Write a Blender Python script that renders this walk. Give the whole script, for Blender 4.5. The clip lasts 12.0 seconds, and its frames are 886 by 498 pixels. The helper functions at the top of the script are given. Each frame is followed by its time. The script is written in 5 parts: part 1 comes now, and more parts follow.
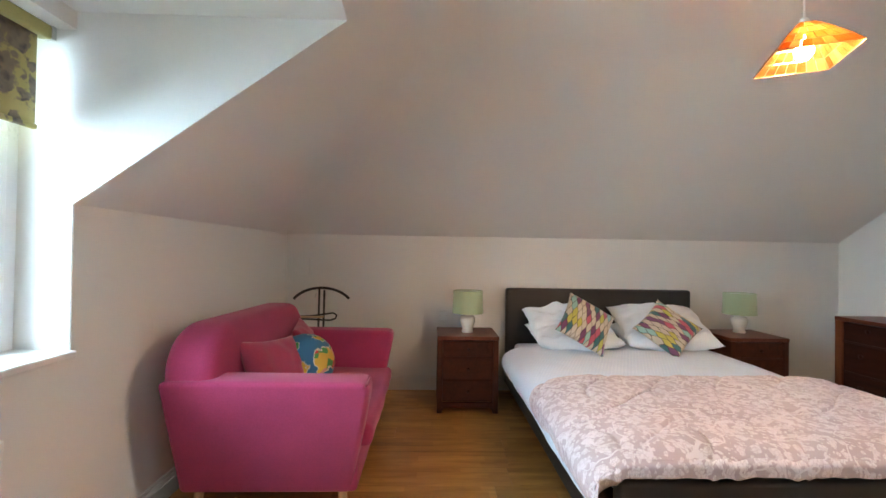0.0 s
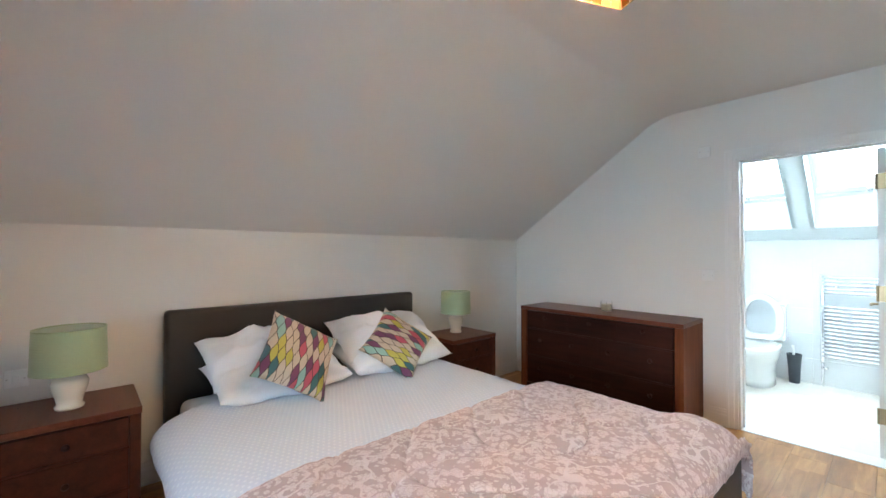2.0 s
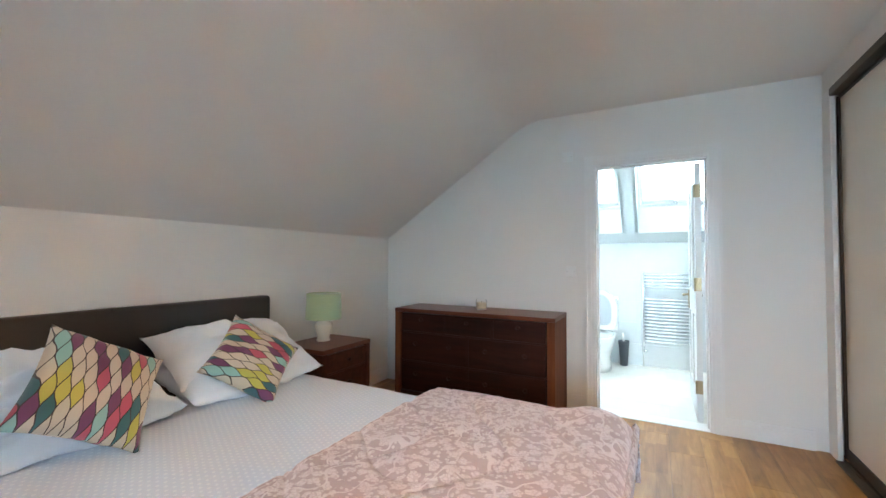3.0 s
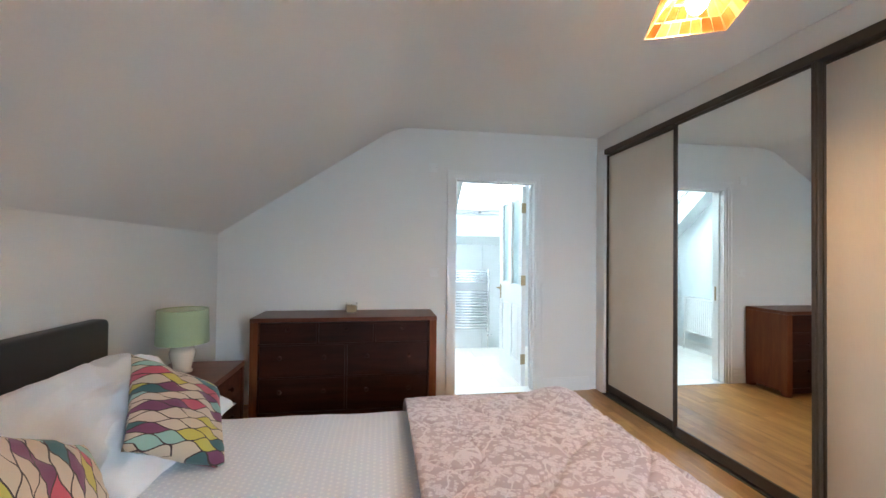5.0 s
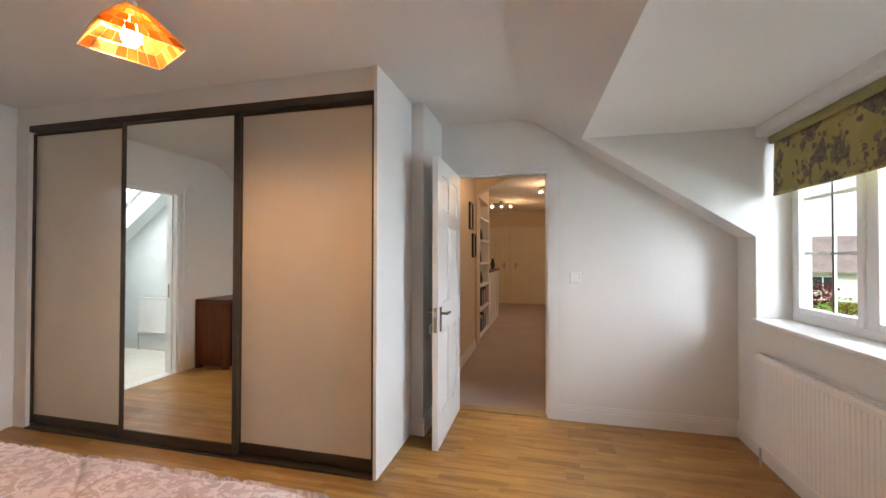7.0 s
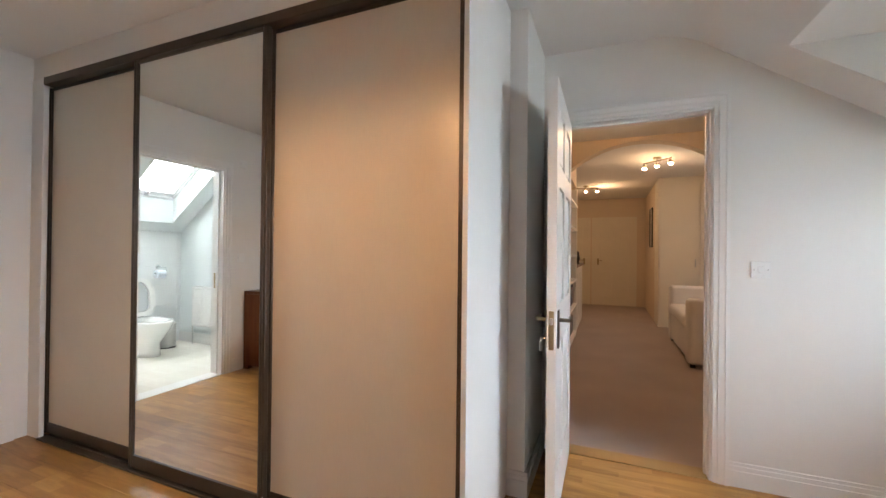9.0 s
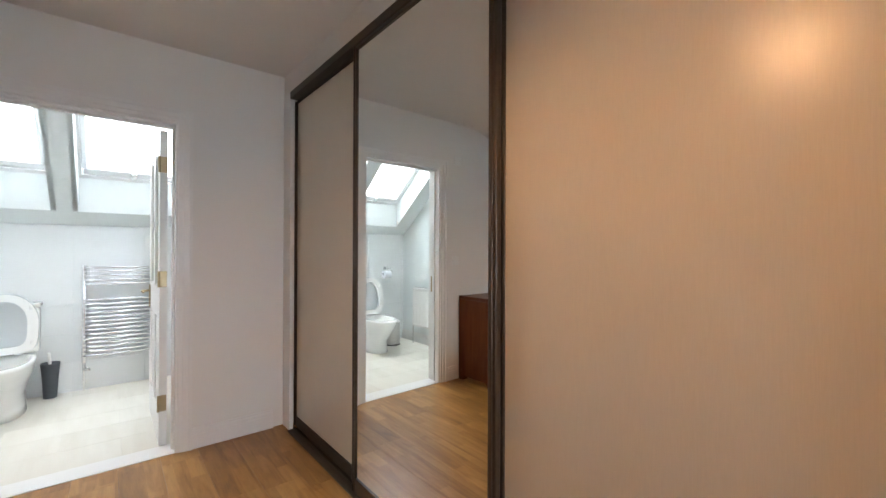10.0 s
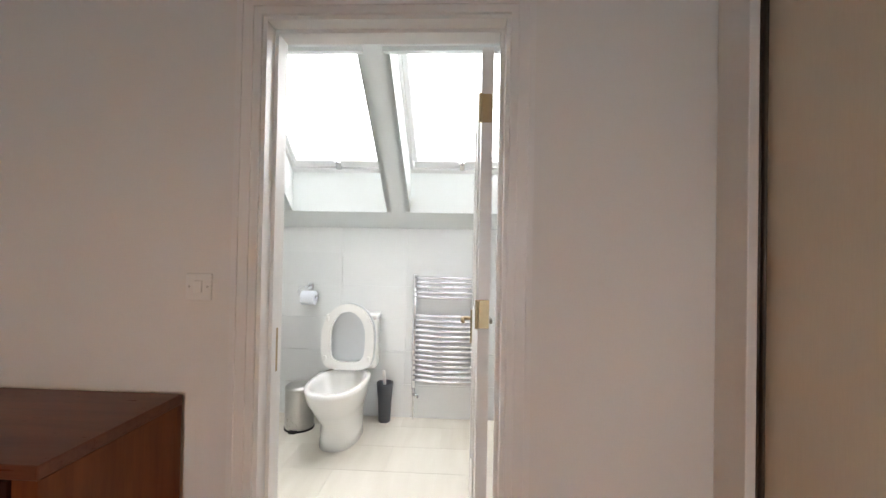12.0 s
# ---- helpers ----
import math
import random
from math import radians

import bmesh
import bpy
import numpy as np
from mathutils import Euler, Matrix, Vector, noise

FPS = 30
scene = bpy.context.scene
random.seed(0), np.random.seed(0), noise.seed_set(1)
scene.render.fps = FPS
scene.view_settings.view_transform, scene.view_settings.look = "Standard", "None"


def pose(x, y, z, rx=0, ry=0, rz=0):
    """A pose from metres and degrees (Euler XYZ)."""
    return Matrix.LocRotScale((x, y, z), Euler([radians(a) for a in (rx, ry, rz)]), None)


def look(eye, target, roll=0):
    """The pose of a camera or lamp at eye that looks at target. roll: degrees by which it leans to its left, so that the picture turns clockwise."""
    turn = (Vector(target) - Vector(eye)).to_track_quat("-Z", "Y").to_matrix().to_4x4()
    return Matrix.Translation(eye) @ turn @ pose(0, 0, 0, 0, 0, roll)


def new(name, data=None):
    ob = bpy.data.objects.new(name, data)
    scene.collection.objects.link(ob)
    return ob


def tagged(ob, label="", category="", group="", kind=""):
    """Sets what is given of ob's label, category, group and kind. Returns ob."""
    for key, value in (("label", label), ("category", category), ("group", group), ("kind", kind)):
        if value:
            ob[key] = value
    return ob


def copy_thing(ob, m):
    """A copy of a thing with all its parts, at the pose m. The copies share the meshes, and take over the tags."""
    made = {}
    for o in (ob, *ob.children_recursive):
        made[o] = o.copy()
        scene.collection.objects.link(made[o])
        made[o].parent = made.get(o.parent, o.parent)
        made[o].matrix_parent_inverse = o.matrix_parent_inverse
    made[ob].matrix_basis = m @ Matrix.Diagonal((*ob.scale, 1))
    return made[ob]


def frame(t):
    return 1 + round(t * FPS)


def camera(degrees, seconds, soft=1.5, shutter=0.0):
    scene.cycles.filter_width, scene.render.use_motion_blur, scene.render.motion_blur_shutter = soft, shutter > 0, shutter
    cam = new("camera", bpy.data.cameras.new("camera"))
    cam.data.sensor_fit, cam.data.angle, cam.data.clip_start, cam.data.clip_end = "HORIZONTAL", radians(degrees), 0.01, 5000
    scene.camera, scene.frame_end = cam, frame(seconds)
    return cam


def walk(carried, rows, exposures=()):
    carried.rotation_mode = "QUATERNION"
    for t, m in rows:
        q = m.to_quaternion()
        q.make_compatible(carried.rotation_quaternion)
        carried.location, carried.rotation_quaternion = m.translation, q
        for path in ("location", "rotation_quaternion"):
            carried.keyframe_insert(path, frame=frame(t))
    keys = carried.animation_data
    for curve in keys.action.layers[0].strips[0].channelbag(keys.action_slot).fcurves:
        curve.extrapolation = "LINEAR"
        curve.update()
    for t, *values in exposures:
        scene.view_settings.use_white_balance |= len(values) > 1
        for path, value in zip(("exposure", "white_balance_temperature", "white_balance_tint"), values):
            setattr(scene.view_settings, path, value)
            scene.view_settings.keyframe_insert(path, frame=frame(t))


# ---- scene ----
cam = camera(95.4, 12.0)
PATH = [
    (0, (0.445, 0.882, 1.291), (0.502, 2.881, 1.315), 0.9),
    (0.5, (0.444, 1.155, 1.32), (0.643, 3.145, 1.334), 0.8),
    (1, (0.489, 1.458, 1.306), (1.075, 3.371, 1.318), 0.7),
    (1.5, (0.648, 1.668, 1.325), (1.562, 3.447, 1.343), 0.7),
    (2, (0.806, 1.898, 1.309), (2.138, 3.391, 1.33), 0.0),
    (2.5, (0.954, 2.039, 1.277), (2.651, 3.097, 1.307), 0.1),
    (3, (0.959, 2.234, 1.229), (2.726, 3.17, 1.285), 0.2),
    (3.2, (0.949, 2.313, 1.194), (2.727, 3.225, 1.264), 0.9),
    (4.8, (0.75, 3.287, 1.293), (2.749, 3.284, 1.321), 0.9),
    (5, (0.758, 3.355, 1.301), (2.734, 3.052, 1.328), 0.6),
    (5.5, (0.776, 3.402, 1.299), (2.561, 2.5, 1.327), 0.7),
    (6, (0.71, 3.487, 1.318), (2.145, 2.094, 1.34), 0.4),
    (6.5, (0.559, 3.496, 1.321), (1.519, 1.741, 1.343), 0.2),
    (7, (0.466, 3.491, 1.333), (0.952, 1.551, 1.359), 0.1),
    (7.2, (0.478, 3.478, 1.339), (0.836, 1.511, 1.36), 0.3),
    (8.8, (0.827, 2.785, 1.224), (1.471, 0.892, 1.245), 0.6),
    (9, (0.946, 2.663, 1.227), (1.712, 0.815, 1.239), 0.6),
    (9.5, (1.246, 2.41, 1.229), (2.362, 0.75, 1.229), 1.0),
    (10, (1.524, 2.217, 1.238), (3.063, 0.94, 1.244), 0.2),
    (10.5, (1.901, 2.092, 1.235), (3.729, 1.282, 1.252), 0.8),
    (11, (2.286, 1.99, 1.244), (4.213, 1.454, 1.263), 0.7),
    (11.5, (2.701, 1.98, 1.248), (4.687, 1.748, 1.265), 1.1),
    (12, (3.191, 2.03, 1.259), (5.189, 2.124, 1.281), 1.1),
]
walk(cam, [(t, look(eye, target, roll)) for t, eye, target, roll in PATH],
     exposures=[(0, 0.92, 5950, 3), (1.0, 1.22, 5500, -1), (2.0, 0.88, 5650, 2), (3.0, 0.78, 5600, 1), (5.0, 0.78, 5650, 3), (6.0, 0.48, 6250, 8), (6.5, 0.34, 6750, 12), (7.0, 0.4, 6900, 14),
                (9.0, 0.48, 6750, 13), (9.5, 0.45, 6600, 13), (10.0, 0.22, 6600, 13), (10.5, 0.3, 6750, 15), (11.0, 0.2, 7000, 17), (12, 0.1, 7250, 18)])

# ---- plan (metres) ----
XW, XE, YS, YN = -0.92, 4.45, 0.078, 4.735
KNEE, CEIL = 1.457, 2.462
YWARD = 1.255
WARD_W, WARD_E = 1.424, 4.31
RET_X, RET_Y = 1.335, 0.63
NS_Y, WS_X = 3.22, 0.595
DY0, DY1, DTOP = 0.335, 2.458, 2.195
HEAD, SILL = 2.125, 0.905
HDX, HDY = -0.15, 0.045
SLOPE_W = (CEIL - KNEE) / (WS_X - XW)
DX = XW + (DTOP - KNEE) / SLOPE_W
DXN = DX - 0.09

# ---- light ----
world = bpy.data.worlds.new("overcast")
scene.world = world
world.use_nodes = True
wn = world.node_tree.nodes
sky = wn.new("ShaderNodeTexSky")
sky.sky_type = "NISHITA"
sky.sun_disc = False
sky.sun_elevation, sky.sun_rotation = radians(48), radians(7)
sky.air_density, sky.dust_density = 1.0, 3.0
wn["Background"].inputs["Strength"].default_value = 0.15
world.node_tree.links.new(sky.outputs[0], wn["Background"].inputs["Color"])


def lamp(name, kind, place, energy, colour, size=0.1, size_y=0.0, target=None):
    data = bpy.data.lights.new(name, kind)
    data.energy, data.color = energy, colour
    if kind == "AREA":
        data.size = size
        if size_y:
            data.shape, data.size_y = "RECTANGLE", size_y
    elif kind == "SUN":
        data.angle = radians(size)
    else:
        data.shadow_soft_size = size
    ob = new(name, data)
    ob.matrix_world = look(place, target) if target else pose(*place)
    return ob


lamp("sun", "SUN", (3, 25, 28), 2.5, (1.0, 0.97, 0.93), 12, 0, (0, 0, 0))
lamp("window_daylight", "AREA", (-2.04, 1.82, 1.62), 78, (0.70, 0.86, 1.0), 1.5, 1.2, (0.5, 2.8, 1.15))
lamp("sky_daylight", "AREA", (-2.19, 1.35, 2.55), 44, (0.80, 0.91, 1.0), 2.6, 1.5, (0.7, 1.4, 0.75))
for lamp_y in (2.941, 2.04):
    lamp("skylight_daylight", "AREA", (5.95, lamp_y, 2.33), 46, (0.86, 0.95, 1.0), 0.92, 2.2, (5.796, lamp_y, 2.133))
lamp("hall_spot_light", "POINT", (0.78, -1.22, 2.28), 5.5, (1.0, 0.62, 0.33), 0.03)
lamp("hall_spot_light", "POINT", (0.38, -3.4, 2.26), 7, (1.0, 0.62, 0.33), 0.03)
lamp("hall_spot_light", "POINT", (1.08, -5.55, 2.26), 7, (1.0, 0.62, 0.33), 0.03)
lamp("hall_window_light", "AREA", (-1.02, -3.25, 1.7), 7, (0.9, 0.95, 1.0), 0.9, 0.9, (1.2, -3.2, 0.4))


# ---- node helper ----
class S:
    """A socket with arithmetic."""

    def __init__(self, tree, out):
        self.tree, self.out = tree, out

    def op(self, kind, *others, clamp=False):
        n = self.tree.nodes.new("ShaderNodeMath")
        n.operation, n.use_clamp = kind, clamp
        for k, o in enumerate((self, *others)):
            if isinstance(o, S):
                self.tree.links.new(o.out, n.inputs[k])
            else:
                n.inputs[k].default_value = o
        return S(self.tree, n.outputs[0])

    def __add__(self, o): return self.op("ADD", o)
    def __sub__(self, o): return self.op("SUBTRACT", o)
    def __mul__(self, o): return self.op("MULTIPLY", o)
    def __truediv__(self, o): return self.op("DIVIDE", o)
    def floor(self): return self.op("FLOOR")
    def frac(self): return self.op("FRACT")
    def absv(self): return self.op("ABSOLUTE")
    def sin(self): return self.op("SINE")
    def cos(self): return self.op("COSINE")
    def lt(self, o): return self.op("LESS_THAN", o)
    def gt(self, o): return self.op("GREATER_THAN", o)
    def mini(self, o): return self.op("MINIMUM", o)
    def maxi(self, o): return self.op("MAXIMUM", o)

    def band(self, lo, hi):
        n = self.tree.nodes.new("ShaderNodeMapRange")
        n.inputs["From Min"].default_value, n.inputs["From Max"].default_value = lo, hi
        self.tree.links.new(self.out, n.inputs["Value"])
        return S(self.tree, n.outputs[0])


class Mat:
    """A principled material with node shortcuts."""

    def __init__(self, name, colour=(0.8, 0.8, 0.8), rough=0.5, metal=0.0):
        self.m = bpy.data.materials.new(name)
        self.m.use_nodes = True
        self.t = self.m.node_tree
        self.b = self.t.nodes["Principled BSDF"]
        self.put("Base Color", (*colour, 1)), self.put("Roughness", rough), self.put("Metallic", metal)
        co = self.t.nodes.new("ShaderNodeTexCoord")
        self.co = co.outputs["Object"]
        sep = self.t.nodes.new("ShaderNodeSeparateXYZ")
        self.t.links.new(self.co, sep.inputs[0])
        self.x, self.y, self.z = (S(self.t, o) for o in sep.outputs)

    def put(self, key, v):
        if isinstance(v, S):
            self.t.links.new(v.out, self.b.inputs[key])
        elif isinstance(v, bpy.types.NodeSocket):
            self.t.links.new(v, self.b.inputs[key])
        else:
            self.b.inputs[key].default_value = v
        return self

    def vec(self, x, y, z):
        n = self.t.nodes.new("ShaderNodeCombineXYZ")
        for k, v in enumerate((x, y, z)):
            if isinstance(v, S):
                self.t.links.new(v.out, n.inputs[k])
            else:
                n.inputs[k].default_value = v
        return n.outputs[0]

    def noise(self, scale, detail=3.0, stretch=(1, 1, 1), at=None, distort=0.0):
        mp = self.t.nodes.new("ShaderNodeMapping")
        mp.inputs["Scale"].default_value = stretch
        self.t.links.new(at or self.co, mp.inputs[0])
        n = self.t.nodes.new("ShaderNodeTexNoise")
        n.inputs["Scale"].default_value, n.inputs["Detail"].default_value, n.inputs["Distortion"].default_value = scale, detail, distort
        self.t.links.new(mp.outputs[0], n.inputs["Vector"])
        return S(self.t, n.outputs[0])

    def voronoi(self, scale, feature="F1", at=None, out="Distance"):
        n = self.t.nodes.new("ShaderNodeTexVoronoi")
        n.feature = feature
        n.inputs["Scale"].default_value = scale
        self.t.links.new(at or self.co, n.inputs["Vector"])
        return S(self.t, n.outputs[out])

    def white(self, x, y):
        n = self.t.nodes.new("ShaderNodeTexWhiteNoise")
        n.noise_dimensions = "2D"
        self.t.links.new(self.vec(x, y, 0.0), n.inputs["Vector"])
        return S(self.t, n.outputs["Value"])

    def rand(self):
        n = self.t.nodes.new("ShaderNodeObjectInfo")
        return S(self.t, n.outputs["Random"])

    def mix(self, fac, a, b):
        n = self.t.nodes.new("ShaderNodeMix")
        n.data_type = "RGBA"
        for key, v in ((0, fac), (6, a), (7, b)):
            if isinstance(v, S):
                self.t.links.new(v.out, n.inputs[key])
            elif isinstance(v, bpy.types.NodeSocket):
                self.t.links.new(v, n.inputs[key])
            else:
                n.inputs[key].default_value = v if key == 0 else (*v, 1)
        return n.outputs[2]

    def ramp(self, fac, stops, constant=False):
        n = self.t.nodes.new("ShaderNodeValToRGB")
        e = n.color_ramp.elements
        if constant:
            n.color_ramp.interpolation = "CONSTANT"
        while len(e) < len(stops):
            e.new(1.0)
        for k, (p, c) in enumerate(stops):
            e[k].position, e[k].color = p, (*c, 1)
        self.t.links.new(fac.out, n.inputs[0])
        return n.outputs[0]

    def bump(self, height, strength=0.3, depth=0.01):
        n = self.t.nodes.new("ShaderNodeBump")
        n.inputs["Strength"].default_value, n.inputs["Distance"].default_value = strength, depth
        self.t.links.new(height.out, n.inputs["Height"])
        self.t.links.new(n.outputs[0], self.b.inputs["Normal"])
        return self


def plain(name, colour, rough=0.5, metal=0.0, var=0.12, big=3.0, fine=90.0, bump=0.08, depth=0.003):
    """A surface with broad stains and fine grain."""
    q = Mat(name, colour, rough, metal)
    n = q.noise(big, 4) * 0.65 + q.noise(fine, 3) * 0.35
    lo, hi = [c * (1 - var) for c in colour], [min(1, c * (1 + var)) for c in colour]
    q.put("Base Color", q.mix(n.band(0.3, 0.7), lo, hi))
    q.put("Roughness", (n - 0.5) * 0.25 + rough)
    q.bump(q.noise(fine, 4), bump, depth)
    return q.m


M = {}
M["wall"] = plain("wall_paint", (0.78, 0.765, 0.735), 0.75, var=0.025, big=1.2, fine=140, bump=0.12)
M["ceiling"] = plain("ceiling_paint", (0.78, 0.765, 0.74), 0.8, var=0.025, big=1.0, fine=120, bump=0.12)
M["white"] = plain("white_gloss_paint", (0.80, 0.79, 0.77), 0.35, var=0.03, fine=60, bump=0.04)
M["upvc"] = plain("white_window_plastic", (0.82, 0.83, 0.84), 0.3, var=0.02, bump=0.02)
M["bath"] = plain("bathroom_wall", (0.76, 0.80, 0.80), 0.45, var=0.02, bump=0.05)
M["hall"] = plain("hall_paint", (0.72, 0.60, 0.46), 0.75, var=0.03, bump=0.1)
M["ceramic"] = plain("white_ceramic", (0.86, 0.86, 0.84), 0.08, var=0.01, bump=0.0)
M["chrome"] = plain("chrome", (0.8, 0.81, 0.83), 0.12, 1.0, var=0.05, bump=0.01)
M["brass"] = plain("brass", (0.42, 0.33, 0.20), 0.38, 1.0, var=0.12, bump=0.03)
M["steel"] = plain("brushed_steel", (0.6, 0.59, 0.57), 0.3, 1.0, var=0.08, bump=0.03)
M["pewter"] = plain("dark_pewter", (0.20, 0.175, 0.15), 0.34, 1.0, var=0.12, bump=0.03)
M["bronze"] = plain("dark_bronze_aluminium", (0.06, 0.042, 0.028), 0.42, 0.25, var=0.2, bump=0.03)
M["black"] = plain("black_lacquer", (0.018, 0.017, 0.017), 0.35, var=0.3, bump=0.03)
M["grey_plastic"] = plain("dark_grey_plastic", (0.07, 0.08, 0.095), 0.4, var=0.15, bump=0.05)
M["plastic"] = plain("white_plastic", (0.80, 0.80, 0.78), 0.4, var=0.03, bump=0.02)
# toilet lid plastic, greyed to carry the shade behind the raised seat
M["lid"] = plain("shaded_lid_plastic", (0.60, 0.63, 0.65), 0.3, var=0.02, bump=0.01)
M["grout"] = plain("pale_grout", (0.70, 0.68, 0.63), 0.85, var=0.1)
M["cream"] = plain("cream_painted_doors", (0.78, 0.72, 0.6), 0.5, var=0.03, bump=0.04)
M["outer"] = plain("white_render_wall", (0.8, 0.8, 0.78), 0.85, var=0.05, bump=0.3, depth=0.01)
M["underlay"] = plain("dark_underlay", (0.09, 0.06, 0.04), 0.9)
M["duvet"] = None
q = Mat("mirror_glass", (0.9, 0.92, 0.9), 0.0, 1.0)
M["mirror"] = q.put("Roughness", q.noise(3, 2) * 0.02).m
q = Mat("window_glass", (1, 1, 1), 0.0)
q.put("Transmission Weight", 1.0).put("IOR", 1.02).put("Roughness", q.noise(2, 2) * 0.01)
M["glass"] = q.m
q = Mat("frosted_glass", (0.78, 0.9, 0.9), 0.35)
q.put("Transmission Weight", 0.75).put("IOR", 1.1).bump(q.noise(180, 2), 0.3)
M["frosted"] = q.m

# oak-look laminate: grain along x, each board its own tone
q = Mat("oak_laminate", rough=0.35)
rnd = q.rand()
seedv = q.vec(q.x + rnd * 37.0, q.y + rnd * 11.0, q.z)
g1 = q.noise(3.0, 5, (1.0, 8, 1), seedv, 0.8)
g2 = q.noise(16, 4, (1.0, 22, 1), seedv)
strip = (q.y / 0.0643).floor()
piece = (q.x / 0.42 + q.white(strip, rnd) * 9.0).floor()
tone = g1 * 0.46 + g2 * 0.16 + rnd * 0.10 + q.white(strip, piece) * 0.15 + 0.11
q.put("Base Color", q.ramp(tone, [(0.28, (0.145, 0.060, 0.013)), (0.5, (0.35, 0.168, 0.042)), (0.75, (0.56, 0.31, 0.10))]))
q.put("Roughness", g1 * 0.05 + 0.27).bump(g1, 0.03, 0.002)
M["oak"] = q.m


def dark_wood(name, lo, hi, axis, rough=0.42):
    q = Mat(name, rough=rough)
    st = [10.0, 10.0, 10.0]
    st[axis] = 0.8
    a = q.noise(2.2, 5, st, None, 0.5)
    b = q.noise(14, 3, st)
    q.put("Base Color", q.ramp(a * 0.7 + b * 0.3 + (q.noise(1.5, 2) - 0.5) * 0.4, [(0.3, lo), (0.7, hi)]))
    q.put("Roughness", b * 0.15 + rough - 0.05).put("Specular IOR Level", 0.18).bump(b, 0.08, 0.002)
    return q.m


# One wood in three tones: shade darkened into fronts, light into sides and top.
M["mahogany"] = dark_wood("mahogany_shaded", (0.012, 0.0028, 0.0014), (0.04, 0.0095, 0.0045), 1, 0.55)
M["mahogany_v"] = dark_wood("mahogany_lit_side", (0.095, 0.025, 0.009), (0.19, 0.06, 0.02), 2, 0.55)
M["mahogany_lit_top"] = dark_wood("mahogany_lit_top", (0.085, 0.026, 0.015), (0.16, 0.056, 0.031), 1, 0.28)
# same wood for the nightstands, toned between the shaded and lit copies
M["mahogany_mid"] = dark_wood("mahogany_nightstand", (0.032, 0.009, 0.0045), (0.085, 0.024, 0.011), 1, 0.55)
M["leg_wood"] = dark_wood("pale_leg_wood", (0.5, 0.33, 0.17), (0.65, 0.46, 0.27), 2, 0.5)

# cream sliding panels with a fine linen weave
q = Mat("cream_wardrobe_panel", rough=0.29)
w = q.noise(30, 3, (22, 22, 0.6)) * 0.5 + q.noise(3, 3) * 0.5
q.put("Base Color", q.mix(w.band(0.3, 0.7), (0.63, 0.57, 0.475), (0.70, 0.64, 0.545))).bump(w, 0.04, 0.001)
M["panel"] = q.m


def cloth(name, colour, var=0.14, weave=500, rough=0.9, sheen=0.3, fold=0.0):
    q = Mat(name, colour, rough)
    wv = ((q.x * weave).sin() * (q.y * weave).sin() + (q.z * weave).sin()) * 0.25 + 0.5
    n = q.noise(4, 4) * 0.6 + q.noise(120, 3) * 0.4
    q.put("Base Color", q.mix(n.band(0.3, 0.7), [c * (1 - var) for c in colour], [min(1, c * (1 + var)) for c in colour]))
    q.put("Sheen Weight", sheen)
    q.bump(wv * 0.3 + n * 0.3 + q.noise(9, 4) * fold, 0.25, 0.004)
    return q.m


M["pink"] = cloth("pink_wool_upholstery", (0.37, 0.034, 0.118), 0.16, 700, sheen=0.15)
M["pink_dark"] = cloth("raspberry_cushion_cloth", (0.36, 0.04, 0.10), 0.16, 700)
M["pillow"] = cloth("white_cotton", (0.83, 0.87, 0.93), 0.03, 900, fold=1.2)
M["leather"] = plain("dark_brown_leather", (0.022, 0.016, 0.014), 0.42, var=0.25, fine=220, bump=0.35, depth=0.002)
M["green_shade"] = cloth("sage_green_lampshade", (0.36, 0.44, 0.27), 0.06, 600)
M["white_loose"] = cloth("white_loose_cover", (0.74, 0.70, 0.66), 0.05, 500, fold=1.0)
M["plum"] = cloth("plum_throw", (0.05, 0.012, 0.03), 0.3)
q = Mat("hall_carpet", rough=0.95)
n = q.noise(220, 3) * 0.5 + q.noise(2, 4) * 0.5
q.put("Base Color", q.mix(n.band(0.3, 0.7), (0.31, 0.235, 0.20), (0.45, 0.35, 0.305))).put("Sheen Weight", 0.3).bump(q.noise(260, 2), 0.6, 0.006)
M["carpet"] = q.m


# ---- mesh helpers ----
def add_box(bm, x0, y0, z0, x1, y1, z1, m=None):
    geo = bmesh.ops.create_cube(bm, size=1.0)["verts"]
    for v in geo:
        v.co = Vector((x0 + (v.co.x + 0.5) * (x1 - x0), y0 + (v.co.y + 0.5) * (y1 - y0), z0 + (v.co.z + 0.5) * (z1 - z0)))
        if m:
            v.co = m @ v.co
    return geo


def boxes(*rows):
    bm = bmesh.new()
    for r in rows:
        add_box(bm, *r)
    return bm


def rounded(x0, y0, z0, x1, y1, z1, r=0.004, seg=2):
    """A box with rounded edges."""
    bm = boxes((x0, y0, z0, x1, y1, z1))
    bmesh.ops.bevel(bm, geom=bm.edges[:], offset=r, segments=seg, profile=0.5, affect="EDGES")
    return bm


def merge(*bms):
    out = bms[0]
    for b in bms[1:]:
        me = bpy.data.meshes.new("tmp")
        b.to_mesh(me)
        out.from_mesh(me)
        bpy.data.meshes.remove(me)
        b.free()
    return out


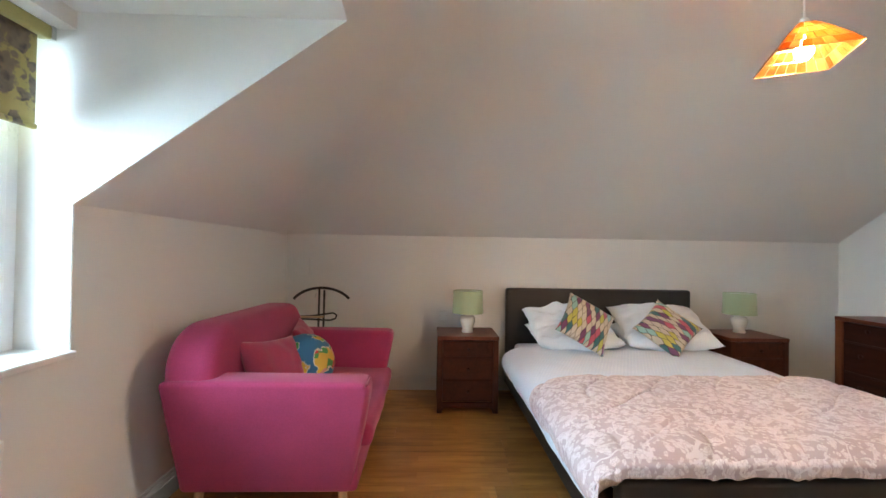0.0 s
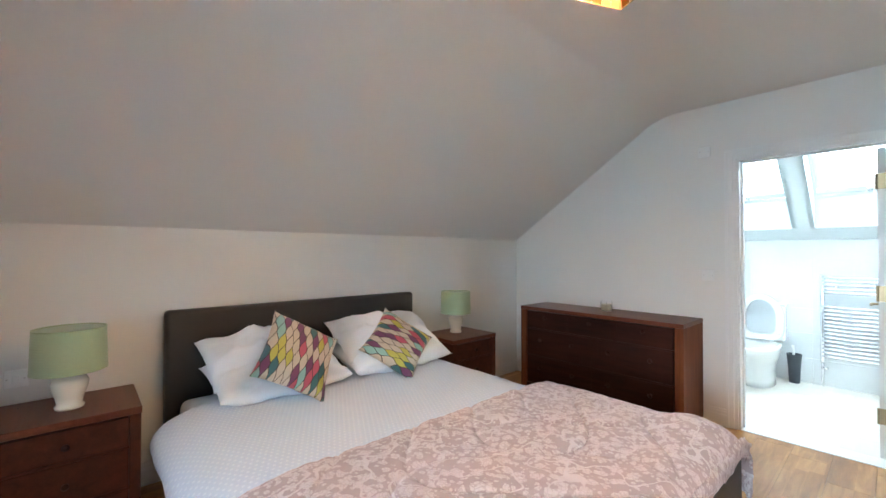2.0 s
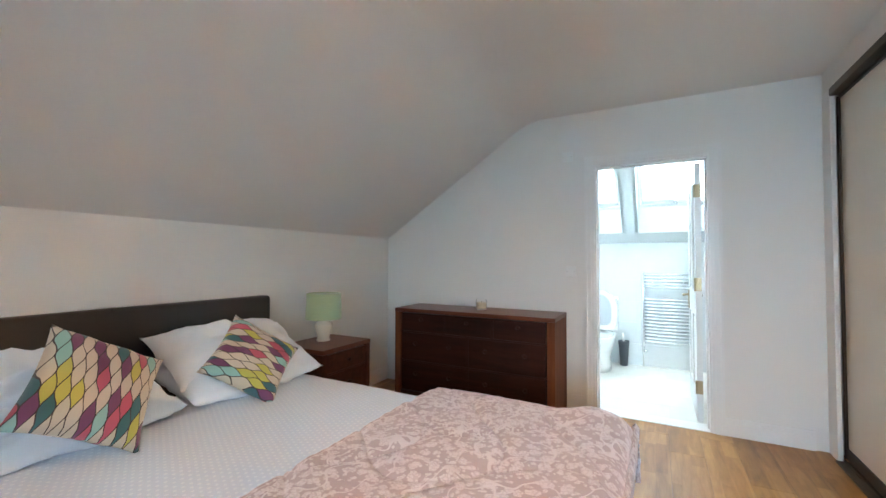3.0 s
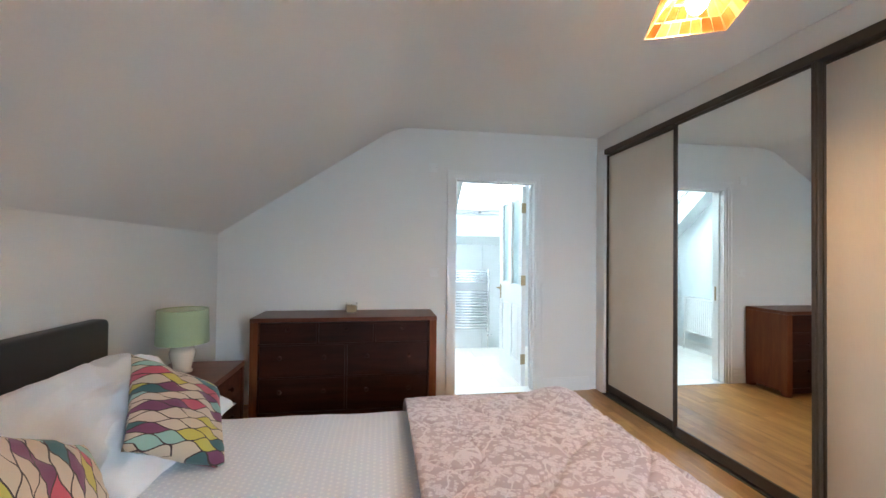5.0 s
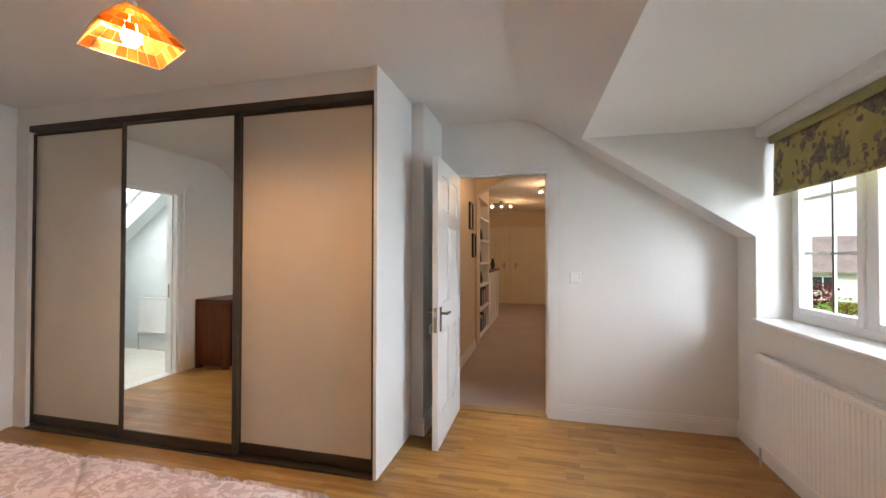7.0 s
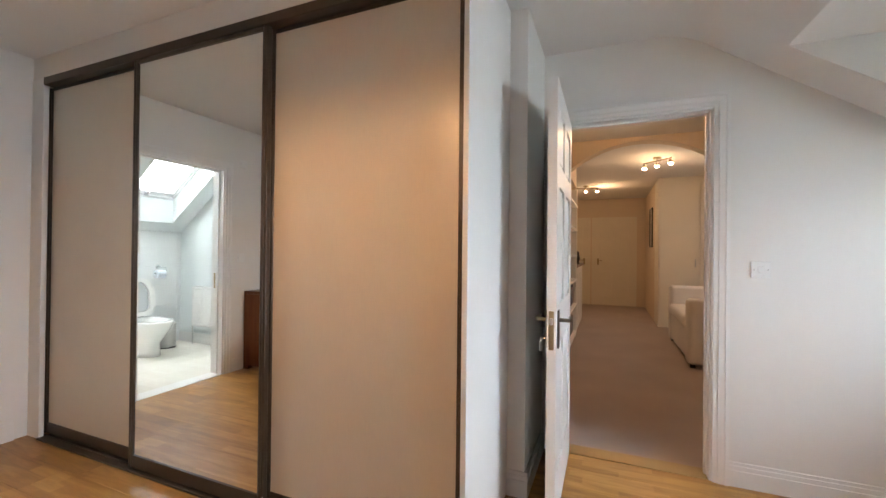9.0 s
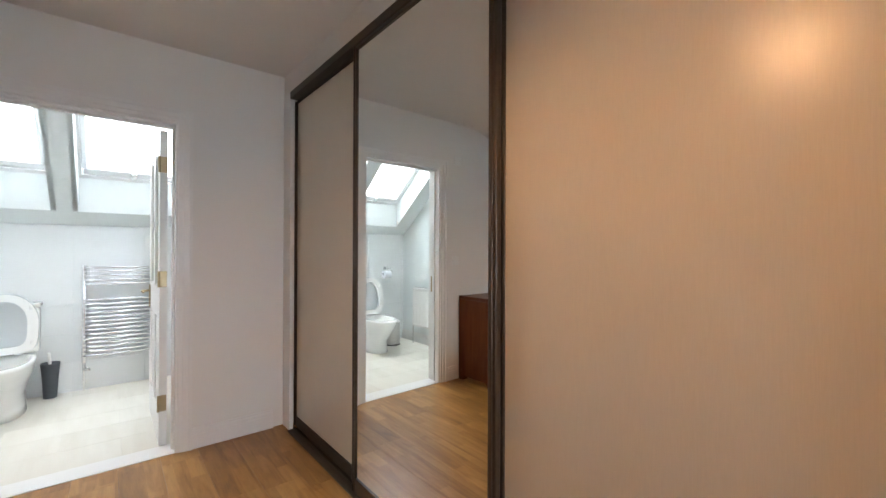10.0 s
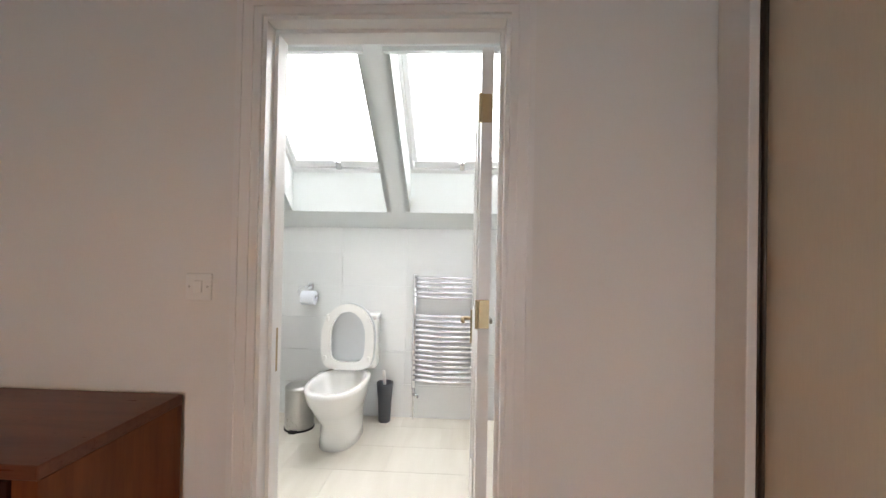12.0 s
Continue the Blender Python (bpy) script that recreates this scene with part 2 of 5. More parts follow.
def prism(points, axis, lo, hi):
    """A polygon of (a, b) pairs drawn out along an axis: 0 (y, z), 1 (x, z), 2 (x, y)."""
    def place(p, h):
        return {0: (h, p[0], p[1]), 1: (p[0], h, p[1]), 2: (p[0], p[1], h)}[axis]
    bm = bmesh.new()
    a = [bm.verts.new(place(p, lo)) for p in points]
    b = [bm.verts.new(place(p, hi)) for p in points]
    bm.faces.new(a), bm.faces.new(b[::-1])
    for k in range(len(points)):
        j = (k + 1) % len(points)
        bm.faces.new((a[k], b[k], b[j], a[j]))
    bmesh.ops.recalc_face_normals(bm, faces=bm.faces)
    return bm


def lathe(profile, seg=32, centre=(0, 0)):
    """A profile of (radius, z) turned round the z axis."""
    bm = bmesh.new()
    rings = []
    for r, z in profile:
        rings.append([bm.verts.new((centre[0] + r * math.cos(2 * math.pi * k / seg), centre[1] + r * math.sin(2 * math.pi * k / seg), z)) for k in range(seg)])
    for a, b in zip(rings, rings[1:]):
        for k in range(seg):
            bm.faces.new((a[k], a[(k + 1) % seg], b[(k + 1) % seg], b[k]))
    if profile[0][0] > 1e-4:
        bm.faces.new(rings[0][::-1])
    if profile[-1][0] > 1e-4:
        bm.faces.new(rings[-1])
    bmesh.ops.remove_doubles(bm, verts=bm.verts, dist=1e-5)
    bmesh.ops.recalc_face_normals(bm, faces=bm.faces)
    return bm


def tube(points, r, seg=10):
    """A round bar along points."""
    bm = bmesh.new()
    pts = [Vector(p) for p in points]
    rings = []
    for k, p in enumerate(pts):
        d = (pts[min(k + 1, len(pts) - 1)] - pts[max(k - 1, 0)]).normalized()
        u = d.orthogonal().normalized() if k == 0 else (rings_u - d * rings_u.dot(d)).normalized()
        rings_u = u
        w = d.cross(u)
        rings.append([bm.verts.new(p + r * (math.cos(2 * math.pi * j / seg) * u + math.sin(2 * math.pi * j / seg) * w)) for j in range(seg)])
    for a, b in zip(rings, rings[1:]):
        for j in range(seg):
            bm.faces.new((a[j], a[(j + 1) % seg], b[(j + 1) % seg], b[j]))
    bm.faces.new(rings[0][::-1]), bm.faces.new(rings[-1])
    bmesh.ops.recalc_face_normals(bm, faces=bm.faces)
    return bm


def sheet_up(faces, up):
    """A slab: faces (lists of points) joined, with their copy shifted by up."""
    bm = bmesh.new()
    made = {}

    def vert(p, s):
        key = (round(p[0], 4), round(p[1], 4), round(p[2], 4), s)
        if key not in made:
            made[key] = bm.verts.new(Vector(p) + (Vector(up) if s else Vector((0, 0, 0))))
        return made[key]
    count = {}
    for f in faces:
        bm.faces.new([vert(p, 0) for p in f]), bm.faces.new([vert(p, 1) for p in f][::-1])
        for k in range(len(f)):
            a, b = f[k], f[(k + 1) % len(f)]
            ka, kb = tuple(round(c, 4) for c in a), tuple(round(c, 4) for c in b)
            count.setdefault(frozenset((ka, kb)), []).append((a, b))
    for e in count.values():
        if len(e) == 1:
            a, b = e[0]
            bm.faces.new((vert(a, 0), vert(b, 0), vert(b, 1), vert(a, 1)))
    bmesh.ops.recalc_face_normals(bm, faces=bm.faces)
    return bm


def obj(name, bm, material, smooth=False):
    me = bpy.data.meshes.new(name)
    bm.to_mesh(me)
    bm.free()
    me.materials.append(material)
    if smooth:
        for p in me.polygons:
            p.use_smooth = True
    return new(name, me)


def part(name, bm, material, parent, label="", smooth=False):
    ob = obj(name, bm, material, smooth)
    ob.parent = parent
    if label:
        tagged(ob, label)
    return ob


def thing(name, label, category, at=(0, 0, 0), turn=0.0, group=""):
    ob = new(name)
    ob.empty_display_size = 0.1
    ob.matrix_basis = pose(*at, 0, 0, turn)
    return tagged(ob, label, category, group)


def structure(name, bm, material, label, category):
    return tagged(obj(name, bm, material), label, category, kind="structure")


# ---- large structure ----
floor = structure("floor", boxes((XW - 0.12, -0.045, -0.12, XE + 0.03, YN + 0.12, -0.012)), M["underlay"], "oak laminate bedroom floor of long boards", "floor")
structure("floor_hall", boxes((-1.2, -8.1, -0.12, 2.6, -0.045, 0.0)), M["carpet"], "mushroom pink carpet along the hall", "floor")
floor_bath = structure("floor_bath", boxes((XE + 0.03, 0.9, -0.12, 6.5, 3.7, -0.0015)), M["grout"], "cream tiled bathroom floor", "floor")

structure("wall_north", boxes((XW - 0.12, YN, -0.1, XE + 0.15, YN + 0.12, KNEE + 0.12)), M["wall"], "warm white painted knee wall behind the bed", "wall")
# west wall with the dormer opening
structure("wall_west", boxes(
    (XW - 0.32, -0.045, -0.1, XW, DY0, KNEE + 0.12), (XW - 0.32, DY1, -0.1, XW, YN, KNEE + 0.12),
    (XW - 0.32, DY0, -0.1, XW, DY1, SILL - 0.03)), M["wall"], "warm white painted knee wall below the dormer", "wall")


def cheek(dx):
    return [(XW - 0.32, SILL - 0.029), (XW - 0.003, SILL - 0.029), (XW - 0.003, KNEE), (dx, DTOP), (dx, DTOP + 0.08), (XW - 0.32, DTOP + 0.08)]



structure("wall_dormer_south", prism(cheek(DX), 1, DY0 - 0.08, DY0 + 0.004), M["wall"], "white dormer cheek", "wall")
structure("wall_dormer_north", prism(cheek(DXN), 1, DY1 - 0.004, DY1 + 0.08), M["wall"], "white dormer cheek", "wall")
structure("wall_dormer_head", boxes((XW - 0.32, DY0, HEAD, XW - 0.004, DY1, DTOP)), M["wall"], "white boxed head over the window", "wall")
# south wall with the hall door
D2X0, D2X1, D2Z = 0.418, 1.23, 2.04
structure("wall_south", boxes((XW - 0.3, -0.045, -0.1, D2X0, YS, 2.6), (D2X1, -0.045, -0.1, RET_X, YS, 2.6), (D2X0, -0.045, D2Z, D2X1, YS, 2.6)),
          M["wall"], "warm white wall with the hall doorway", "wall")
structure("wall_return", boxes((RET_X, -0.045, -0.1, XE + 0.15, RET_Y, 2.6)), M["wall"], "warm white wall beside the wardrobe", "wall")
# east wall with the bathroom door
D1Y0, D1Y1, D1Z = 1.878, 2.692, 2.022
structure("wall_east", boxes((XE, RET_Y, -0.1, XE + 0.15, D1Y0, 2.6), (XE, D1Y1, -0.1, XE + 0.15, YN, 2.6), (XE, D1Y0, D1Z, XE + 0.15, D1Y1, 2.6)),
          M["wall"], "warm white gable wall with the bathroom doorway", "wall")
# ceiling: flat part, north slope, west slope with the dormer cut in
e, s0 = 0.06, -0.03
first, hip = (WS_X, s0, CEIL), (WS_X - 0.163, NS_Y, CEIL)
faces = [
    [first, (XE + e, s0, CEIL), (XE + e, NS_Y, CEIL), hip],
    [hip, (XE + e, NS_Y, CEIL), (XE + e, YN, KNEE), (XW, YN, KNEE)],
    [(XW, s0, KNEE), first, hip, (XW, YN, KNEE), (XW, DY1, KNEE), (DXN, DY1, DTOP), (DX, DY0, DTOP), (XW, DY0, KNEE)],
]
cb = sheet_up(faces, (0, 0, 0.08))
soft_edges = [ed for ed in cb.edges if 0.1 < ed.calc_face_angle(0) < 0.9]
bmesh.ops.bevel(cb, geom=soft_edges, offset=0.13, segments=7, profile=0.5, affect="EDGES")
ceil_ob = structure("ceiling", cb, M["ceiling"], "warm white ceiling sloping down on two sides", "ceiling")
structure("ceiling_dormer", prism([(XW - 0.32, DY0 - 0.08), (DX, DY0 - 0.08), (DX, DY0), (DXN, DY1), (DXN, DY1 + 0.08), (XW - 0.32, DY1 + 0.08)], 2, DTOP, DTOP + 0.08), M["ceiling"], "flat white dormer ceiling", "ceiling")

# ---- bathroom shell ----
BX, BN, BS, BK = 6.28, 3.50, 0.95, 1.445
TB = 0.78
BFLAT = 2.42
BXF = BX - (BFLAT - BK) / TB
SKY = [(2.582, 3.30), (1.66, 2.419)]
SX0, SX1 = 5.22, 6.14


def bz(x):
    return BK + (BX - x) * TB


structure("wall_bath_east", boxes((BX, BS, -0.1, BX + 0.12, BN, BK + 0.1)), M["bath"], "white bathroom wall behind the toilet", "wall")
structure("wall_bath_north", boxes((XE + 0.15, BN, -0.1, BX + 0.12, BN + 0.12, 2.9)), M["bath"], "white bathroom wall with a radiator", "wall")
structure("wall_bath_south", boxes((XE + 0.15, BS - 0.12, -0.1, BX + 0.12, BS, 2.9)), M["bath"], "white bathroom wall", "wall")
cuts = sorted({BS, BN, *[c for r in SKY for c in r]})
bf = [[(XE + 0.1, BS, BFLAT), (XE + 0.1, BN, BFLAT)] + [(BXF, c, BFLAT) for c in cuts[::-1]]]
for a, b in zip(cuts, cuts[1:]):
    hole = any(a >= r[0] - 1e-6 and b <= r[1] + 1e-6 for r in SKY)
    spans = [(BXF, SX0), (SX1, BX)] if hole else [(BXF, SX0), (SX0, SX1), (SX1, BX)]
    for p, r in spans:
        bf.append([(p, a, bz(p)), (r, a, bz(r)), (r, b, bz(r)), (p, b, bz(p))])
structure("ceiling_bath", sheet_up(bf, (0, 0, 0.05)), M["bath"], "white sloping bathroom ceiling", "ceiling")
WELL = 0.30
for k, (a, b) in enumerate(SKY):
    zt0, zt1 = bz(SX0), bz(SX1)
    side = [(SX0, zt0), (SX1, zt1), (SX1, zt1 + WELL), (SX0, zt0 + WELL)]
    bm = merge(prism(side, 1, a - 0.03, a + 0.004), prism(side, 1, b - 0.004, b + 0.03),
               boxes((SX1 - 0.004, a - 0.03, zt1, SX1 + 0.03, b + 0.03, zt1 + WELL), (SX0 - 0.03, a - 0.03, zt0, SX0 + 0.004, b + 0.03, zt0 + WELL)))
    structure("skylight_well_%d" % (k + 1), bm, M["bath"], "white lining of a roof window", "window lining")
    tagged(bpy.data.objects["skylight_well_%d" % (k + 1)], kind="structure")

# ---- hall shell ----
HX0, HX1, HEND, HC = -1.07, 1.42, -7.6, 2.5
ARCH_Y = -2.2
structure("wall_hall_east", boxes((HX1, -2.46, -0.1, HX1 + 0.1, -0.046, HC), (HX1, -3.575, 2.2, HX1 + 0.29, -2.46, HC), (HX1 + 0.28, -3.575, -0.1, HX1 + 0.38, -2.46, 2.2), (HX1 + 0.1, -2.46, -0.1, HX1 + 0.38, -2.36, 2.2),
                                  (HX1, -3.675, -0.1, 2.6, -3.575, HC), (2.5, -8.1, -0.1, 2.6, -3.675, HC)), M["hall"], "warm cream hall wall with framed pictures", "wall")
structure("wall_hall_west", boxes((HX0 - 0.1, -4.95, -0.1, HX0, -0.046, HC), (HX0 - 0.1, -8.1, -0.1, 0.20, -5.575, HC)), M["hall"], "warm cream hall wall", "wall")
structure("wall_hall_end", boxes((0.20, -8.1, -0.1, 2.5, HEND, HC)), M["hall"], "cream wall at the end of the hall", "wall")
structure("ceiling_hall", boxes((HX0 - 0.1, -8.1, HC, 2.6, -0.046, HC + 0.1)), M["ceiling"], "white hall ceiling", "ceiling")
arc_pts = [(HX1, HC), (HX0, HC), (HX0, 0.0), (-0.113, 0.0)]
for k in range(17):
    ang = math.pi / 2 + math.radians(41) - k / 16 * math.radians(82)
    arc_pts.append((0.64 + 1.15 * math.cos(ang), 1.305 + 1.15 * math.sin(ang)))
arc_pts += [(1.393, 0.0), (HX1, 0.0)]
structure("wall_arch", prism(arc_pts, 1, ARCH_Y - 0.16, ARCH_Y), M["hall"], "cream plaster archway across the hall", "archway")


# ---- trim ----
def skirting(name, spans, label="white moulded skirting board"):
    """spans: (x0, y0, x1, y1) along walls; the board stands inward by its turn."""
    bm = bmesh.new()
    for x0, y0, x1, y1, nx, ny in spans:
        for t, z0, z1 in ((0.018, 0.0, 0.085), (0.013, 0.085, 0.108), (0.008, 0.108, 0.125)):
            add_box(bm, min(x0, x1) + min(0, nx * t), min(y0, y1) + min(0, ny * t), z0, max(x0, x1) + max(0, nx * t), max(y0, y1) + max(0, ny * t), z1)
    return structure(name, bm, M["white"], label, "skirting board")


skirting("baseboard_north", [(XW, YN, XE, YN, 0, -1)])
skirting("baseboard_west", [(XW, YS, XW, YN - 0.02, 1, 0)])
skirting("baseboard_south", [(XW + 0.02, YS, D2X0 - 0.062, YS, 0, 1)])
skirting("baseboard_return", [(RET_X, YS + 0.03, RET_X, RET_Y, -1, 0), (RET_X - 0.018, RET_Y, WARD_W, RET_Y, 0, 1)])
skirting("baseboard_east", [(XE, YWARD + 0.076, XE, D1Y0 - 0.062, -1, 0), (XE, D1Y1 + 0.062, XE, YN - 0.02, -1, 0)])
skirting("baseboard_hall", [(HX1, ARCH_Y + 0.01, HX1, -0.05, -1, 0)])


def surround(name, axis, wall, lo, hi, top, depth, out):
    """Door lining and moulded architrave. axis 0: the wall runs along y at x = wall; 1: along x at y = wall."""
    bm = bmesh.new()

    def b(a0, a1, d0, d1, z0, z1):
        d0, d1 = sorted((d0, d1))
        add_box(bm, *((d0, a0, z0, d1, a1, z1) if axis == 0 else (a0, d0, z0, a1, d1, z1)))
    w = wall
    # lining
    b(lo, lo + 0.025, w + out * 0.002, w - out * depth, 0, top), b(hi - 0.025, hi, w + out * 0.002, w - out * depth, 0, top)
    b(lo + 0.025, hi - 0.025, w + out * 0.002, w - out * depth, top - 0.025, top)
    # stop
    b(lo + 0.025, lo + 0.037, w - out * 0.055, w - out * 0.085, 0, top - 0.025), b(hi - 0.037, hi - 0.025, w - out * 0.055, w - out * 0.085, 0, top - 0.025)
    b(lo + 0.037, hi - 0.037, w - out * 0.055, w - out * 0.085, top - 0.037, top - 0.025)
    for face, sgn in ((w, out), (w - out * depth, -out)):
        for inset, outset, t in ((-0.012, 0.062, 0.014), (0.012, 0.062, 0.02), (0.044, 0.062, 0.026)):
            b(lo - outset, lo - inset, face, face + sgn * t, 0, top + outset), b(hi + inset, hi + outset, face, face + sgn * t, 0, top + outset)
            b(lo - inset, hi + inset, face, face + sgn * t, top + inset, top + outset)
    return bm


frame_bath = structure("door_frame_1", surround("a", 0, XE, D1Y0, D1Y1, D1Z, 0.15, -1), M["white"], "white moulded door surround of the bathroom", "door frame")
part("strike_plate", rounded(XE + 0.095, D1Y1 - 0.028, 0.84, XE + 0.12, D1Y1 - 0.0245, 0.99, 0.001), M["brass"], frame_bath, "brass strike plate")
structure("door_frame_2", surround("a", 1, YS, D2X0, D2X1, D2Z, 0.12, 1), M["white"], "white moulded door surround of the hall", "door frame")
structure("threshold_1", boxes((XE - 0.005, D1Y0 + 0.026, -0.02, XE + 0.15, D1Y1 - 0.026, 0.004)), M["white"], "pale threshold strip", "threshold")
structure("threshold_2", boxes((D2X0 + 0.026, -0.045, -0.02, D2X1 - 0.026, YS, 0.004)), M["brass"], "brass carpet strip", "threshold")
structure("window_sill", merge(rounded(XW - 0.26, DY0 + 0.001, SILL - 0.029, XW + 0.03, DY1 - 0.001, SILL, 0.008)), M["white"], "white painted window board", "window sill")


# ---- bedroom: fitted wardrobe ----
def sliding_wardrobe():
    w = thing("sliding_wardrobe", "fitted wardrobe, two cream sliding doors and one mirror door", "wardrobe")
    wx, we = WARD_W + 0.024, WARD_E
    part("end_panel", rounded(WARD_W, RET_Y + 0.003, 0.0, WARD_W + 0.022, YWARD + 0.02, CEIL - 0.002, 0.002), M["white"], w, "white end panel")
    part("filler_panel", rounded(wx, YWARD - 0.06, 2.318, XE - 0.002, YWARD + 0.004, CEIL - 0.002, 0.002), M["wall"], w, "cream panel above the top track")
    part("top_track", merge(rounded(wx, YWARD - 0.07, 2.268, we, YWARD + 0.012, 2.316, 0.004), boxes((wx, YWARD - 0.07, 2.25, we, YWARD - 0.055, 2.27))), M["bronze"], w)
    part("bottom_track", merge(rounded(wx, YWARD - 0.09, 0.0, we, YWARD + 0.02, 0.012, 0.003), boxes((wx, YWARD - 0.028, 0.012, we, YWARD - 0.02, 0.02))), M["bronze"], w)
    part("wall_strip", rounded(we + 0.002, YWARD - 0.02, 0.0, XE - 0.001, YWARD + 0.008, 2.316, 0.003), M["white"], w, "white scribing strip at the wall")
    part("back_panel", boxes((wx, RET_Y + 0.004, 0.0, XE - 0.002, RET_Y + 0.018, CEIL - 0.002)), M["black"], w)
    for x0, x1, back, glass in ((wx + 0.001, 2.45, 0.03, False), (2.412, 3.40, -0.012, True), (3.392, we + 0.04, 0.03, False)):
        y1 = YWARD - 0.006 - back
        y0 = y1 - 0.028
        d = part("sliding_door", rounded(x0 + 0.03, y0 + 0.008, 0.085, x1 - 0.03, y1 - 0.008, 2.262, 0.002), M["mirror" if glass else "panel"], w,
                 "mirror sliding door in a dark frame" if glass else "cream sliding door in a dark frame")
        for s0_, s1_ in ((x0, x0 + 0.036), (x1 - 0.036, x1)):
            part("stile", merge(rounded(s0_, y0, 0.022, s1_, y1, 2.266, 0.006), rounded(s0_ + 0.012, y1 - 0.004, 0.022, s1_ - 0.012, y1 + 0.006, 2.266, 0.004)), M["bronze"], d)
        part("bottom_rail", rounded(x0 + 0.036, y0, 0.022, x1 - 0.036, y1, 0.09, 0.003), M["bronze"], d)
        part("top_rail", rounded(x0 + 0.036, y0, 2.249, x1 - 0.036, y1, 2.266, 0.003), M["bronze"], d)


sliding_wardrobe()


# ---- doors ----
def door_leaf(name, label, at, turn, width, height, glazed, side):
    """A panelled leaf along +x from its hinge, 40 mm thick along y."""
    d = thing(name, label, "door", at, turn)
    t = 0.04
    bm = boxes((0, 0, 0.006, 0.1, t, height), (width - 0.1, 0, 0.006, width, t, height), (0.1, 0, 0.006, width - 0.1, t, 0.22),
               (0.1, 0, height - 0.11, width - 0.1, t, height), (0.1, 0, 0.80, width - 0.1, t, 0.99), (width / 2 - 0.05, 0, 0.22, width / 2 + 0.05, t, 0.80),
               (width / 2 - 0.05, 0, 0.99, width / 2 + 0.05, t, height - 0.11))
    if not glazed:
        add_box(bm, 0.1, 0, height - 0.47, width - 0.1, t, height - 0.37)
    part("leaf", bm, M["white"], d)
    gaps = [(0.1, width / 2 - 0.05), (width / 2 + 0.05, width - 0.1)]
    for a, b in gaps:
        rows = [(0.22, 0.80), (0.99, height - 0.11)] if glazed else [(0.22, 0.80), (0.99, height - 0.47), (height - 0.37, height - 0.11)]
        for z0, z1 in rows:
            if glazed and z0 > 0.9:
                part("pane", boxes((a, t / 2 - 0.003, z0, b, t / 2 + 0.003, z1)), M["frosted"], d, "frosted glass pane")
                part("glazing_bead", boxes((a, 0.006, z0, a + 0.012, t - 0.006, z1), (b - 0.012, 0.006, z0, b, t - 0.006, z1),
                                           (a + 0.012, 0.006, z0, b - 0.012, t - 0.006, z0 + 0.012), (a + 0.012, 0.006, z1 - 0.012, b - 0.012, t - 0.006, z1)), M["white"], d)
            else:
                bm = rounded(a + 0.02, 0.006, z0 + 0.02, b - 0.02, t - 0.006, z1 - 0.02, 0.008, 1)
                part("panel", merge(bm, boxes((a, 0.012, z0, b, t - 0.012, z1))), M["white"], d)
    # lever handles on both faces, lock edge
    hx = width - 0.06
    for s in (-1, 1):
        y = -0.001 if s < 0 else t + 0.001
        f = lambda q0: y + s * q0
        a, b = sorted((y, f(0.008)))
        plate = part("handle_plate", rounded(hx - 0.02, a, 0.80, hx + 0.02, b, 0.97, 0.003), M["brass" if s == side else "pewter"], d, "lever handle plate")
        bm = tube([(hx, y, 0.925), (hx, f(0.03), 0.925), (hx, f(0.048), 0.925), (hx - 0.02, f(0.052), 0.925), (hx - 0.06, f(0.05), 0.927), (hx - 0.1, f(0.047), 0.923)], 0.009)
        part("lever", bm, M["brass" if s == side else "pewter"], plate, smooth=True)
    part("key", merge(tube([(hx, -0.001, 0.84), (hx, -0.035, 0.84)], 0.004), tube([(hx, -0.03, 0.84), (hx, -0.035, 0.81), (hx - 0.006, -0.034, 0.78)], 0.006)), M["steel"], d)
    part("lock_plate", rounded(width - 0.001, 0.009, 0.80, width + 0.002, t - 0.009, 0.97, 0.001), M["brass"], d, "brass lock face plate")
    part("latch", rounded(width + 0.001, 0.013, 0.91, width + 0.012, t - 0.013, 0.94, 0.002), M["steel"], d)
    for z in (0.22, 1.0, 1.72):
        part("hinge", merge(rounded(-0.003, 0.002, z, 0.001, t - 0.002, z + 0.1, 0.001), tube([(-0.004, t + 0.004 if side > 0 else -0.004, z), (-0.004, t + 0.004 if side > 0 else -0.004, z + 0.1)], 0.007)), M["brass"], d, "brass butt hinge")
    return d


door_leaf("door_hall", "open white six-panel door to the hall with steel lever handle", (1.208, 0.085, 0), 90.5, 0.765, 2.0, False, -1)
door_leaf("door_bath", "open white bathroom door with two frosted glass panes", (XE + 0.152, 1.93, 0), 0.0, 0.755, 1.985, True, 1)


